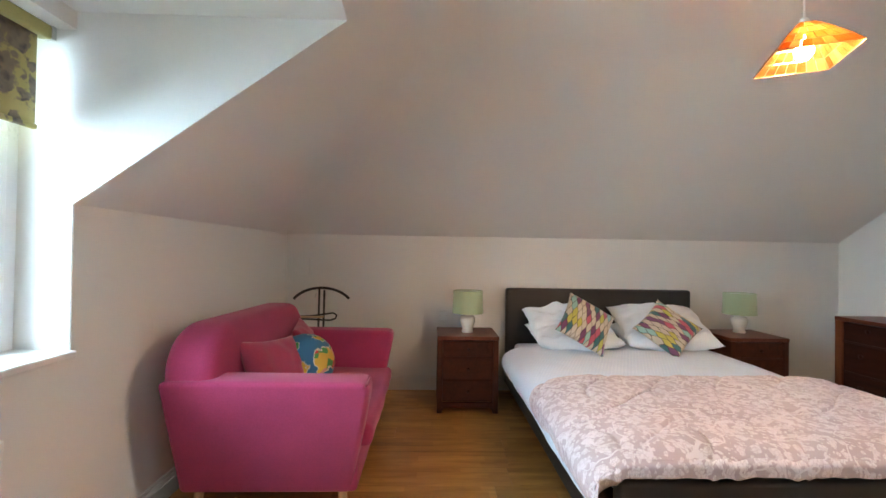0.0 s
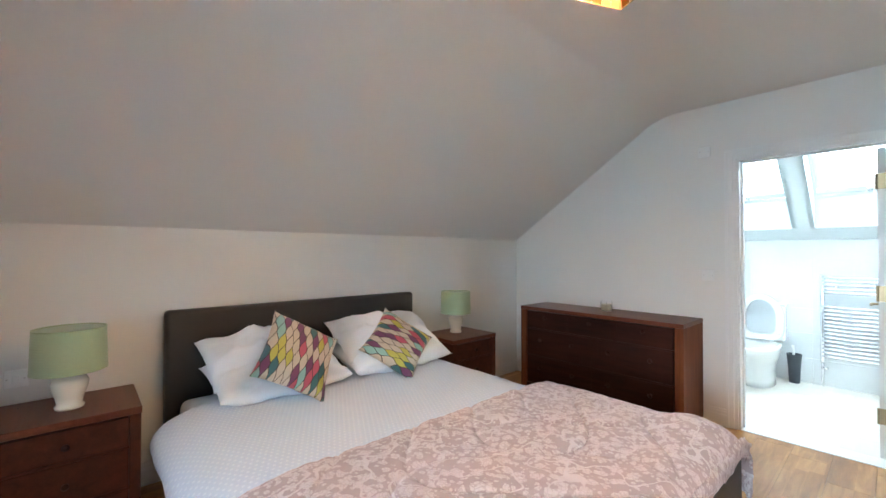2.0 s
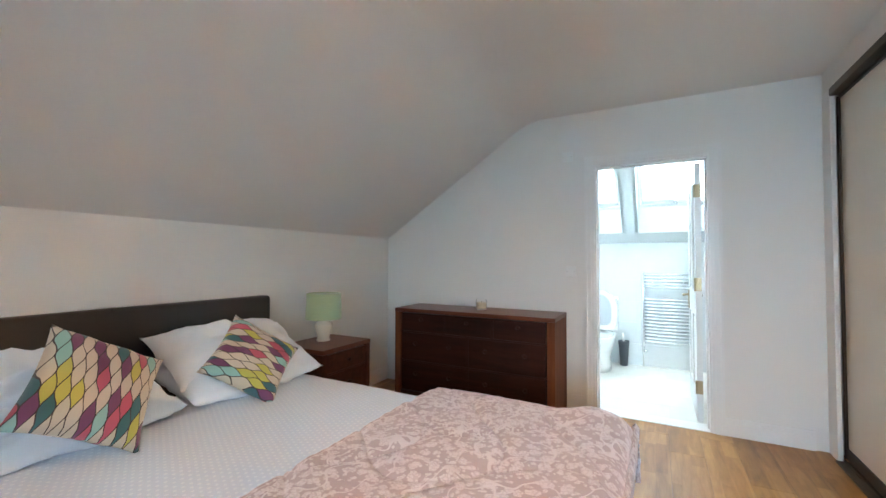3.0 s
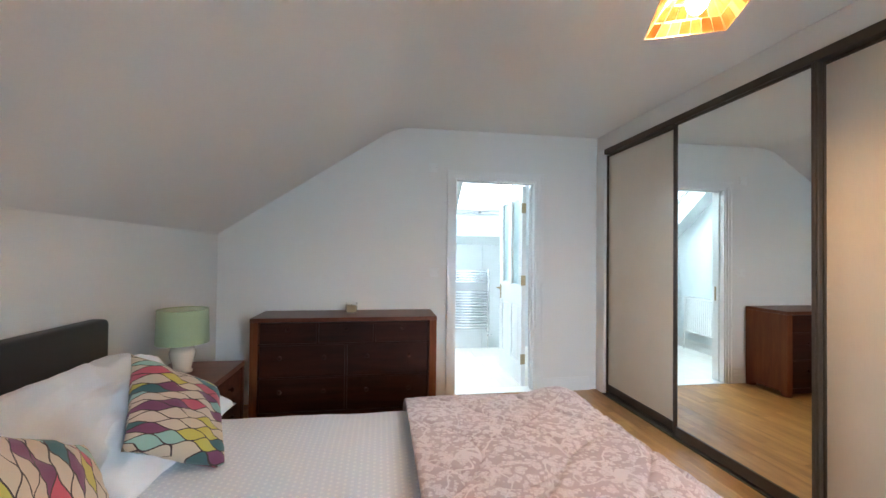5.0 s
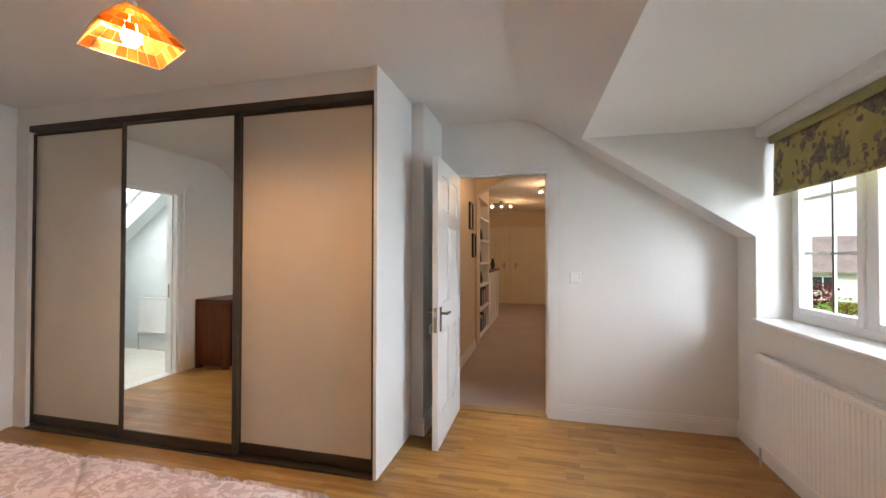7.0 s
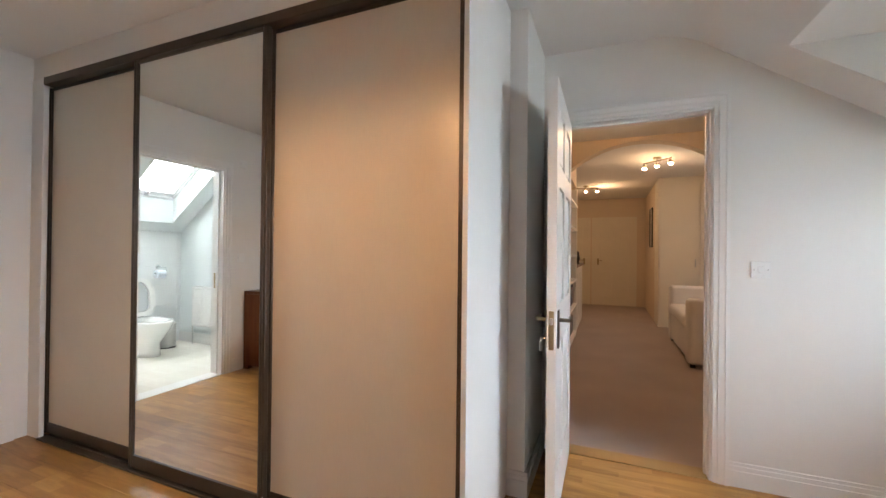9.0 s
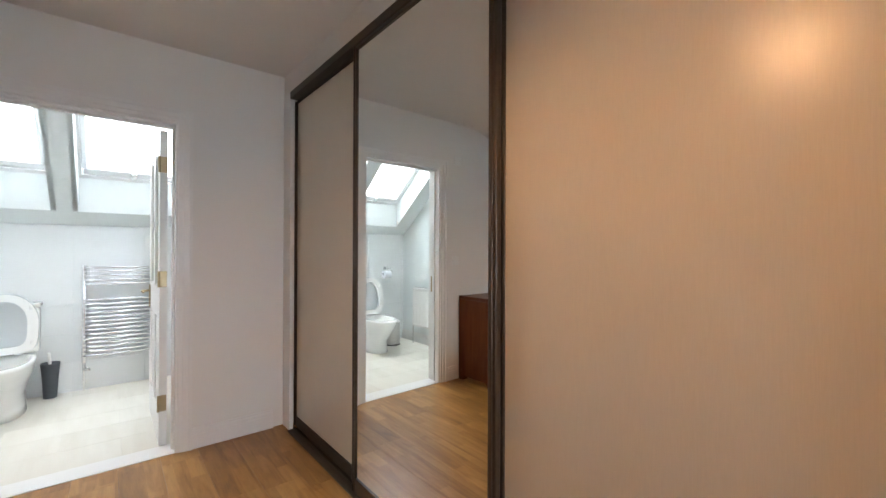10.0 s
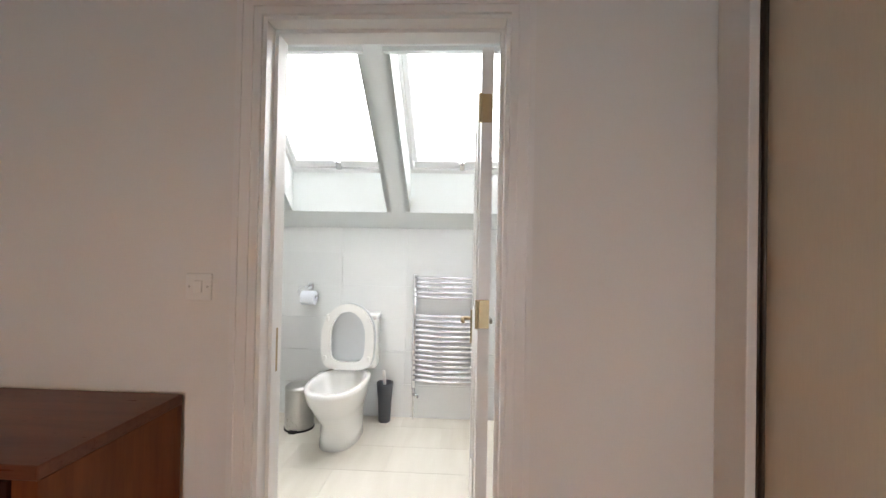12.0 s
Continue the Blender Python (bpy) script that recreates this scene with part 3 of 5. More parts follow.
# ---- dormer window ----
def casement_window():
    w = thing("window_1", "white plastic casement window of three lights with glazing bars", "window")
    x0, x1, z0, z1 = XW - 0.275, XW - 0.21, SILL + 0.001, HEAD
    ys = [DY0 + 0.002, DY0 + 0.66, DY1 - 0.66, DY1 - 0.002]
    part("outer_frame", boxes((x0, ys[0], z0, x1, ys[0] + 0.05, z1), (x0, ys[3] - 0.05, z0, x1, ys[3], z1), (x0, ys[0] + 0.05, z0, x1, ys[3] - 0.05, z0 + 0.05), (x0, ys[0] + 0.05, z1 - 0.05, x1, ys[3] - 0.05, z1)), M["upvc"], w)
    for y in ys[1:3]:
        part("mullion", rounded(x0, y - 0.03, z0 + 0.05, x1, y + 0.03, z1 - 0.05, 0.004), M["upvc"], w)
    for a, b in ((ys[0] + 0.05, ys[1] - 0.03), (ys[1] + 0.03, ys[2] - 0.03), (ys[2] + 0.03, ys[3] - 0.05)):
        c, d, f = z0 + 0.05, z1 - 0.05, 0.042
        sash = part("sash", merge(rounded(x0 + 0.01, a, c, x1 + 0.012, a + f, d, 0.005), rounded(x0 + 0.01, b - f, c, x1 + 0.012, b, d, 0.005),
                                  rounded(x0 + 0.01, a + f, c, x1 + 0.012, b - f, c + f, 0.005), rounded(x0 + 0.01, a + f, d - f, x1 + 0.012, b - f, d, 0.005)), M["upvc"], w)
        g = part("pane", boxes((x0 + 0.03, a + f - 0.004, c + f - 0.004, x0 + 0.036, b - f + 0.004, d - f + 0.004)), M["glass"], sash, "clear glass pane")
        g.visible_shadow = False
        mid = (a + b) / 2
        part("glazing_bar", boxes((x0 + 0.022, mid - 0.009, c + f, x0 + 0.036, mid + 0.009, d - f)), M["upvc"], sash)
        for z in (c + f + (d - c - 2 * f) / 3, c + f + (d - c - 2 * f) * 2 / 3):
            part("glazing_bar", boxes((x0 + 0.024, a + f, z - 0.009, x0 + 0.044, mid - 0.009, z + 0.009), (x0 + 0.024, mid + 0.009, z - 0.009, x0 + 0.044, b - f, z + 0.009)), M["upvc"], sash)


casement_window()


def roof_window(k, a, b):
    w = thing("skylight_window", "white centre-pivot roof window, bright sky behind", "roof window", group="bathroom roof windows")
    ang = math.atan(TB)
    zc = bz(SX1) + WELL
    m = Matrix.Translation((SX1, 0, zc)) @ Matrix.Rotation(ang, 4, "Y")
    length = (SX1 - SX0) / math.cos(ang)

    def bar(u0, u1, y0, y1, h0, h1):
        bm = rounded(-u1, y0, h0, -u0, y1, h1, 0.004)
        bmesh.ops.transform(bm, matrix=m, verts=bm.verts)
        return bm
    a, b = a - 0.02, b + 0.02
    part("roof_frame", merge(bar(-0.03, 0.035, a, b, -0.01, 0.07), bar(length - 0.035, length + 0.03, a, b, -0.01, 0.07), bar(0.035, length - 0.035, a, a + 0.044, -0.01, 0.07), bar(0.035, length - 0.035, b - 0.044, b, -0.01, 0.07)), M["upvc"], w)
    sash = part("sash", merge(bar(0.04, 0.1, a + 0.055, b - 0.055, 0.0, 0.06), bar(length - 0.1, length - 0.04, a + 0.055, b - 0.055, 0.0, 0.06),
                              bar(0.1, length - 0.1, a + 0.045, a + 0.08, 0.0, 0.06), bar(0.1, length - 0.1, b - 0.08, b - 0.045, 0.0, 0.06)), M["upvc"], w)
    g = part("pane", bar(0.095, length - 0.095, a + 0.076, b - 0.076, 0.03, 0.042), M["glass"], sash, "clear glass pane")
    g.visible_shadow = False
    part("vent_bar", bar(length - 0.17, length - 0.13, a + 0.12, b - 0.12, -0.02, 0.0), M["upvc"], sash)
    part("catch", merge(bar(0.03, 0.1, (a + b) / 2 - 0.02, (a + b) / 2 + 0.02, -0.02, 0.01), bar(0.08, 0.13, (a + b) / 2 - 0.006, (a + b) / 2 + 0.006, -0.03, 0.0)), M["chrome"], sash)


for k, (a, b) in enumerate(SKY):
    roof_window(k, a, b)


# ---- fabrics with patterns ----
def throw_material():
    q = Mat("quilted_floral_velvet", rough=0.75)
    wob = q.noise(9, 3)
    at = q.vec(q.x + (wob - 0.5) * 0.06, q.y + (q.noise(11, 3) - 0.5) * 0.06, q.z * 0.6)
    d = q.voronoi(26, "F1", at)
    small = q.voronoi(46, "F1", at)
    cut = q.voronoi(70, "DISTANCE_TO_EDGE", at).lt(0.07)
    petal = (d + (q.noise(62, 3) - 0.5) * 0.5).lt(0.46)
    leaf = (small + (q.noise(90, 2) - 0.5) * 0.3).lt(0.36)
    stem = (q.noise(7, 1) - 0.5).absv().lt(0.012)
    light = petal.maxi(leaf) - cut * 0.55
    light = light.maxi(stem)
    sheen = q.noise(5, 3).band(0.35, 0.65)
    c = q.mix(light.maxi(0.0), (0.49, 0.375, 0.37), (0.73, 0.64, 0.63))
    q.put("Base Color", q.mix(sheen * 0.3, c, (0.66, 0.52, 0.51)))
    q.put("Sheen Weight", 0.5).put("Sheen Roughness", 0.4).put("Sheen Tint", (1.0, 0.86, 0.86, 1))
    c1 = ((q.x * 9.0 + (q.y * 7.0).sin() * 1.3).sin()).absv()
    c2 = ((q.y * 10.0 + (q.x * 6.0 + 1.0).sin() * 1.5).sin()).absv()
    seam = c1.mini(c2).band(0.0, 0.16)
    q.bump(seam * 0.4 + q.noise(14, 4) * 0.6 + q.noise(45, 3) * 0.25 + light * 0.06, 0.5, 0.01)
    return q.m


def duvet_material():
    q = Mat("white_dotted_duvet", rough=0.85)
    u, v = q.x * 42.0, q.y * 42.0
    du = (u + (v.floor() * 0.5)).frac() - 0.5
    dv = v.frac() - 0.5
    dot = (du * du + dv * dv).lt(0.05)
    q.put("Base Color", q.mix(dot, (0.75, 0.80, 0.89), (0.86, 0.90, 0.96)))
    q.put("Sheen Weight", 0.2).bump(dot * 0.8 + q.noise(6, 4) * 2.0, 0.4, 0.006)
    return q.m


def leaf_cushion_material():
    """Pointed leaf shapes in staggered columns, dark outlines."""
    q = Mat("leaf_print_cotton", rough=0.85)
    u, v = q.x / 0.019 + 40.0, q.z / 0.068
    c = (v * math.pi).cos()
    n0 = u.floor()
    par = (n0 / 2.0).frac() * -4.0 + 1.0
    left = n0 + par * c * 0.5
    right = n0 + 1.0 - par * c * 0.5
    cell = n0 - u.lt(left) + u.gt(right)
    pc = (cell / 2.0).frac() * -4.0 + 1.0
    row = (v * 0.5 + (pc * -0.25 + 0.25)).floor()
    r = q.white(cell + 3.3, row + 7.7)
    line = (u - left).absv().mini((u - right).absv()).lt(0.085)
    alt = q.white(cell + 11.1, row + 2.2).lt(0.52)
    col = q.ramp(r, [(0.0, (0.17, 0.05, 0.12)), (0.2, (0.50, 0.44, 0.08)), (0.4, (0.05, 0.13, 0.14)), (0.58, (0.48, 0.09, 0.13)), (0.78, (0.28, 0.46, 0.40))], True)
    col = q.mix(alt, col, (0.55, 0.46, 0.35))
    q.put("Base Color", q.mix(line, col, (0.05, 0.03, 0.03))).put("Sheen Weight", 0.2)
    q.bump(q.noise(300, 2) * 0.4 + q.noise(12, 3), 0.3, 0.004)
    return q.m


def blind_material():
    q = Mat("floral_blind_cloth", rough=0.85)
    at = q.vec(q.y + (q.noise(10, 4) - 0.5) * 0.12, q.z + (q.noise(12, 4) - 0.5) * 0.12, 0.0)
    d = q.voronoi(5.5, "F1", at)
    petals = q.voronoi(34, "F1", at).band(0.2, 0.6)
    flower = (d + (q.noise(26, 4) - 0.5) * 0.8).band(0.50, 0.40)
    leaf = q.noise(15, 2).band(0.44, 0.50) * q.voronoi(17, "F1", at).band(0.46, 0.36)
    f = flower.maxi(leaf) * 0.9
    shade = q.mix(petals * 0.7 + q.noise(40, 3).band(0.3, 0.7) * 0.3, (0.045, 0.038, 0.055), (0.19, 0.14, 0.11))
    ground = q.mix(q.noise(5, 3).band(0.3, 0.7), (0.33, 0.275, 0.09), (0.41, 0.34, 0.13))
    q.put("Base Color", q.mix(f, ground, shade))
    q.bump(q.noise(400, 2), 0.3, 0.002)
    return q.m


def globe_material():
    q = Mat("printed_map_ball", rough=0.55)
    n = q.noise(9, 4)
    land = n.gt(0.49)
    cols = q.ramp(q.voronoi(16, "F1", None, "Color"), [(0.0, (0.6, 0.05, 0.04)), (0.3, (0.7, 0.45, 0.05)), (0.5, (0.08, 0.3, 0.07)), (0.72, (0.65, 0.3, 0.28))], True)
    edge = (n - 0.49).absv().lt(0.012)
    c = q.mix(land, (0.035, 0.16, 0.33), cols)
    q.put("Base Color", q.mix(edge, c, (0.75, 0.7, 0.6))).bump(q.noise(160, 2), 0.15, 0.002)
    return q.m


M["throw"], M["duvet"], M["leafprint"], M["blind"], M["globe"] = throw_material(), duvet_material(), leaf_cushion_material(), blind_material(), globe_material()
M["blind_rail"] = cloth("olive_headrail_cloth", (0.33, 0.30, 0.10), 0.08)


# ---- bed ----
BX0, BX1, BY0, BY1, BTOP = 1.16, 2.815, 2.42, 4.55, 0.545


def draped(x0, x1, y0, y1, top, hang_l, hang_r, foot, grow, seed, ripple, rows=60, cols=70, puff=0.07, quilt=0.0):
    """A cloth over the mattress: hems at heights hang_l and hang_r, rounded over the edges; foot: its fall over the foot end."""
    r, h = 0.2 + grow, 0.12

    def side(sgn, xe, hang):
        """From the hem up over the edge to the flat top."""
        xl, zm = xe + sgn * puff, top - h
        pts = [(xl - sgn * puff * 0.45 * (1 - k / 6) ** 2, hang + (zm - hang) * k / 6) for k in range(6)]
        for k in range(11):
            a = math.pi / 2 * k / 10
            pts.append((xl - sgn * (r + puff) * (1 - math.cos(a)), zm + h * math.sin(a)))
        return pts
    pts = side(-1, x0, hang_l) + side(1, x1, hang_r)[::-1]
    acc = [0.0]
    for p_, q_ in zip(pts, pts[1:]):
        acc.append(acc[-1] + math.hypot(q_[0] - p_[0], q_[1] - p_[1]))
    path = []
    for k in range(cols + 1):
        s = acc[-1] * k / cols
        path.append((float(np.interp(s, acc, [p_[0] for p_ in pts])), float(np.interp(s, acc, [p_[1] for p_ in pts])), s))
    bm = bmesh.new()
    grid = []
    flen = foot
    ylen = y1 - y0 + flen
    for j in range(rows + 1):
        t = ylen * j / rows
        line = []
        for x, z, s in path:
            if t < flen:
                y, dz = y0 - 0.012, -(flen - t)
            else:
                y, dz = y0 + t - flen, 0
            p = Vector((x, y, z))
            on_top = z > top - h
            if dz:
                p.z = min(p.z, top + dz - 0.02) if on_top else p.z - 0.02
            else:
                dy = y - y0
                if flen and dy < 0.08 and on_top:
                    p.z -= 0.08 - math.sqrt(max(0, 0.0064 - (0.08 - dy) ** 2))
                end = min(1.0, (y1 - y) / 0.14)
                if not flen and end < 1:
                    p.x = (x0 + x1) / 2 + (p.x - (x0 + x1) / 2) * (0.93 + 0.07 * end)
                    p.z = p.z - 0.05 * (1 - end) ** 2
            nz = noise.noise(Vector((s * 3.0 + seed, t * 3.0, seed))) * 0.6 + noise.noise(Vector((s * 9.0, t * 7.0, seed))) * 0.4
            if on_top and not dz:
                p.z += nz * ripple
            if quilt:
                seam = min(abs(math.sin(p.x * 9.0 + math.sin(p.y * 7.0) * 1.3)), abs(math.sin(p.y * 10.0 + math.sin(p.x * 6.0 + 1.0) * 1.5)))
                p.z -= quilt * math.exp(-(seam / 0.13) ** 2) * (1.0 if on_top else 0.3)
                p.z += 0.04 * math.exp(-((p.x - 2.70) ** 2 + (p.y - 2.47) ** 2) / 0.012)
                p.z += 0.5 * quilt * noise.noise(Vector((p.x * 22 + seed, p.y * 14, 0.0)))
            if dz or not on_top:
                p.x += nz * ripple * (1.5 if not dz else 0.4)
                p.y += nz * ripple * 0.6
                p.z += noise.noise(Vector((t * 4, seed, s))) * ripple * 0.8
            line.append(bm.verts.new(p))
        grid.append(line)
    for a, b in zip(grid, grid[1:]):
        for k in range(cols):
            bm.faces.new((a[k], a[k + 1], b[k + 1], b[k]))
    bmesh.ops.recalc_face_normals(bm, faces=bm.faces)
    return bm


def thicken(ob, t):
    mod = ob.modifiers.new("thickness", "SOLIDIFY")
    mod.thickness, mod.offset = t, 1.0
    return ob


def bed():
    b = thing("bed", "king-size bed with a dark brown leather headboard and frame", "bed")
    bl, br = 1.14, 2.905
    hb = rounded(bl + 0.012, 4.625, 0.08, br, 4.715, 0.98, 0.025, 4)
    part("headboard", hb, M["leather"], b, smooth=True)
    part("side_rail", rounded(bl + 0.005, BY0 - 0.02, 0.10, bl + 0.06, 4.63, 0.36, 0.02, 3), M["leather"], b, smooth=True)
    part("side_rail", rounded(br - 0.065, BY0 - 0.02, 0.10, br, 4.63, 0.36, 0.02, 3), M["leather"], b, smooth=True)
    part("footboard", rounded(bl, BY0 - 0.085, 0.08, br, BY0 - 0.015, 0.475, 0.025, 3), M["leather"], b, smooth=True)
    for x in (bl + 0.065, br - 0.11):
        for y in (BY0 - 0.07, 4.64):
            part("foot", rounded(x, y, 0.0, x + 0.05, y + 0.05, 0.11, 0.005), M["black"], b)
    part("slat_base", boxes((bl + 0.066, BY0 + 0.01, 0.2, br - 0.07, 4.62, 0.26)), M["black"], b)
    m = rounded(BX0 + 0.05, BY0, 0.262, BX1 - 0.015, BY1 + 0.03, BTOP - 0.055, 0.05, 4)
    tagged(obj("mattress", m, M["pillow"], True), "white king-size mattress on the bed frame", "mattress")
    d = obj("duvet", draped(BX0 - 0.035, BX1 + 0.035, BY0 + 0.02, BY1 - 0.16, BTOP - 0.022, 0.32, 0.30, 0.0, 0.02, 3.1, 0.012), M["duvet"], True)
    edge_row = [v.co.copy() for v in d.data.vertices[-71:]]
    part("hem", tube(edge_row, 0.01, 8), M["duvet"], d, "stitched white hem", True)
    tagged(thicken(d, 0.012), "white duvet with a raised dot weave on the bed", "duvet")
    t = obj("throw", draped(BX0 - 0.05, BX1 + 0.05, BY0 - 0.09, 3.215, BTOP + 0.037, 0.36, 0.30, 0.06, 0.03, 8.4, 0.011, 110, 180, quilt=0.011), M["throw"], True)
    edge_row = [v.co.copy() + Vector((0, 0.004, 0.004)) for v in t.data.vertices[-181:]]
    part("hem", tube(edge_row, 0.011, 8), M["throw"], t, "rolled velvet hem", True)
    tagged(thicken(t, 0.014), "dusty pink quilted velvet throw with pale flowers", "throw")


bed()


def pillow_mesh(w, h, t, seed, n=22, pinch=0.10, wrinkle=0.006):
    """A stuffed cushion in the xz plane, thickness along y, drawn-out corners."""
    bm = bmesh.new()
    sides = []
    for sgn in (-1, 1):
        g = []
        for i in range(n + 1):
            row = []
            for j in range(n + 1):
                u, v = 2 * i / n - 1, 2 * j / n - 1
                prof = (max(0, 1 - abs(u) ** 2.6) * max(0, 1 - abs(v) ** 2.6)) ** 0.5
                x = w / 2 * u * (1 - pinch * (1 - v * v) * abs(u) ** 3)
                z = h / 2 * v * (1 - pinch * (1 - u * u) * abs(v) ** 3)
                y = sgn * t / 2 * prof + noise.noise(Vector((u * 2.5 + seed, v * 2.5, sgn * 3.0))) * wrinkle * 3 * prof + noise.noise(Vector((u * 7 + seed, v * 7, sgn))) * wrinkle * prof
                row.append(bm.verts.new((x, y, z)))
            g.append(row)
        for i in range(n):
            for j in range(n):
                bm.faces.new((g[i][j], g[i + 1][j], g[i + 1][j + 1], g[i][j + 1]))
        sides.append(g)
    bmesh.ops.remove_doubles(bm, verts=bm.verts, dist=1e-4)
    bmesh.ops.recalc_face_normals(bm, faces=bm.faces)
    return bm


def soft(name, bm, material, m, label, category, group=""):
    ob = obj(name, bm, material, True)
    ob.matrix_basis = m
    return tagged(ob, label, category, group)


def lean(at, yaw, back, spin):
    """A cushion pose: spun in its own plane, leaning back, turned about z."""
    return Matrix.Translation(at) @ Matrix.Rotation(radians(yaw), 4, "Z") @ Matrix.Rotation(radians(-back), 4, "X") @ Matrix.Rotation(radians(spin), 4, "Y")


for k, (at, yaw, back, w) in enumerate((((1.65, 4.26, 0.63), 1, 80, 0.72), ((2.42, 4.26, 0.63), -2, 80, 0.76), ((1.635, 4.37, 0.705), 2, 66, 0.70), ((2.43, 4.34, 0.725), -3, 64, 0.76))):
    soft("pillow", pillow_mesh(w, 0.46, 0.2, 5.0 + 3 * k, 30, 0.05, 0.02), M["pillow"], lean(at, yaw, back, 0), "plump white cotton pillow against the headboard", "pillow", "pillows on the bed")
soft("cushion", pillow_mesh(0.405, 0.405, 0.14, 1.0), M["leafprint"], lean((1.67, 4.03, 0.76), 12, 34, 36), "square cushion in multicoloured leaf print, leaning on the pillows", "cushion", "printed cushions on the bed")
soft("cushion", pillow_mesh(0.385, 0.385, 0.13, 9.0), M["leafprint"], lean((2.345, 4.07, 0.72), -8, 38, -47), "square cushion in multicoloured leaf print, leaning on the pillows", "cushion", "printed cushions on the bed")


# ---- nightstands and chest ----
def knob(at, d, r=0.013):
    """A turned knob standing off along d."""
    bm = lathe([(0.006, 0), (0.006, 0.012), (r, 0.016), (r * 1.05, 0.022), (r * 0.6, 0.028), (0, 0.029)], 14)
    bmesh.ops.transform(bm, matrix=Matrix.Translation(at) @ Vector(d).to_track_quat("Z", "Y").to_matrix().to_4x4(), verts=bm.verts)
    return bm


def nightstand(at, label):
    """Front faces -y; local origin at the middle of the floor area."""
    n = thing("nightstand", label, "nightstand", at, group="nightstands beside the bed")
    w, d, h = 0.505, 0.42, 0.622
    # top takes the wood with light in its colour, body the middle tone
    part("top", rounded(-w / 2, -d / 2, h - 0.03, w / 2, d / 2, h, 0.004), M["mahogany_lit_top"], n)
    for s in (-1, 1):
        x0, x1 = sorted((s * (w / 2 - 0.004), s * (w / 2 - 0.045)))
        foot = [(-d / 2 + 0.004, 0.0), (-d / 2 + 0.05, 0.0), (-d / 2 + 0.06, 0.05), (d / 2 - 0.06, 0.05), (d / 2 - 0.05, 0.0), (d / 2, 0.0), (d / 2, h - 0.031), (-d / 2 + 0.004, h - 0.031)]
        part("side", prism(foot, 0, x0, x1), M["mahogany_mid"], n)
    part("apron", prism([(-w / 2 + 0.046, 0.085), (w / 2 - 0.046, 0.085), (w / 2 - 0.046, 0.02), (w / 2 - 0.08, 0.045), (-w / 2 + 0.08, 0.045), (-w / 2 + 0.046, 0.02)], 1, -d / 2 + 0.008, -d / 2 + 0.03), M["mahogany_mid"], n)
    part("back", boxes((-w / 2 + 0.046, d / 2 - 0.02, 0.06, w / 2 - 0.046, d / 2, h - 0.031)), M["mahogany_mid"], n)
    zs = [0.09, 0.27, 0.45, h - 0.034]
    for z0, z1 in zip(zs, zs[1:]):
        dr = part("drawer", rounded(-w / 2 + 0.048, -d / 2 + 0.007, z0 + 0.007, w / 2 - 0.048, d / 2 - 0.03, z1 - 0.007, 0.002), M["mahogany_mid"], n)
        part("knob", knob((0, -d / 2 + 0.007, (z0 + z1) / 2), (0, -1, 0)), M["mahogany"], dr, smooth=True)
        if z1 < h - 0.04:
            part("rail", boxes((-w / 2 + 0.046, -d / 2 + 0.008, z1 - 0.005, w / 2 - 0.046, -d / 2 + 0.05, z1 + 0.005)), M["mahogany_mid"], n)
    return n


ns = nightstand((0.757, 4.365, 0), "mahogany-stained nightstand with three drawers beside the bed")
copy_thing(ns, pose(3.217, 4.405, 0))


def chest():
    """Front faces -x."""
    c = thing("chest_of_drawers", "wide mahogany-stained chest with seven drawers and round knobs", "chest of drawers")
    x0, x1, y0, y1, h = 3.993, XE - 0.02, 2.902, 4.332, 0.80
    # top and sides use the copies with light in their colour, fronts the shaded one
    part("top", rounded(x0, y0, h - 0.032, x1, y1, h, 0.004), M["mahogany_lit_top"], c)
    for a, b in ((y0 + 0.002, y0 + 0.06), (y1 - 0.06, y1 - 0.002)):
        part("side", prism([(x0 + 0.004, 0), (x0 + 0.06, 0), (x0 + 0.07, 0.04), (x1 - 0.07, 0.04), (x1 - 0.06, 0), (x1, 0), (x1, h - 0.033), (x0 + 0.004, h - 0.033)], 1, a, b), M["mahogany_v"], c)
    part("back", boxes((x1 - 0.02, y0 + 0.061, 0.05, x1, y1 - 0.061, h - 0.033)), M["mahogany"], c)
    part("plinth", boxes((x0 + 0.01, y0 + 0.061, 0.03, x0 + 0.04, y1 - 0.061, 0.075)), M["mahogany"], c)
    a, b = y0 + 0.063, y1 - 0.063
    third, half = (b - a) / 3, (b - a) / 2
    rows = [(0.60, h - 0.036, [(a, a + third), (a + third, a + 2 * third), (a + 2 * third, b)]), (0.345, 0.592, [(a, a + half), (a + half, b)]), (0.082, 0.337, [(a, a + half), (a + half, b)])]
    for z0, z1, cols in rows:
        for p, r in cols:
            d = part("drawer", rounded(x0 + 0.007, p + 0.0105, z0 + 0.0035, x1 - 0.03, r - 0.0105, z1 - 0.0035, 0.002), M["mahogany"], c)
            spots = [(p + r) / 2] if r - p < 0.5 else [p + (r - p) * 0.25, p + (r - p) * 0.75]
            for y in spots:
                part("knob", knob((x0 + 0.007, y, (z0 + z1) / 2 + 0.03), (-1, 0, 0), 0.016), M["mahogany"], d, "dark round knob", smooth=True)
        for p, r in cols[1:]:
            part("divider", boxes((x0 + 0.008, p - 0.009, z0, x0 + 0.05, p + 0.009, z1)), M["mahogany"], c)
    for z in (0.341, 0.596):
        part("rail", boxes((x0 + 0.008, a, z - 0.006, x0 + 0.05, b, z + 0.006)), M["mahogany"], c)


chest()


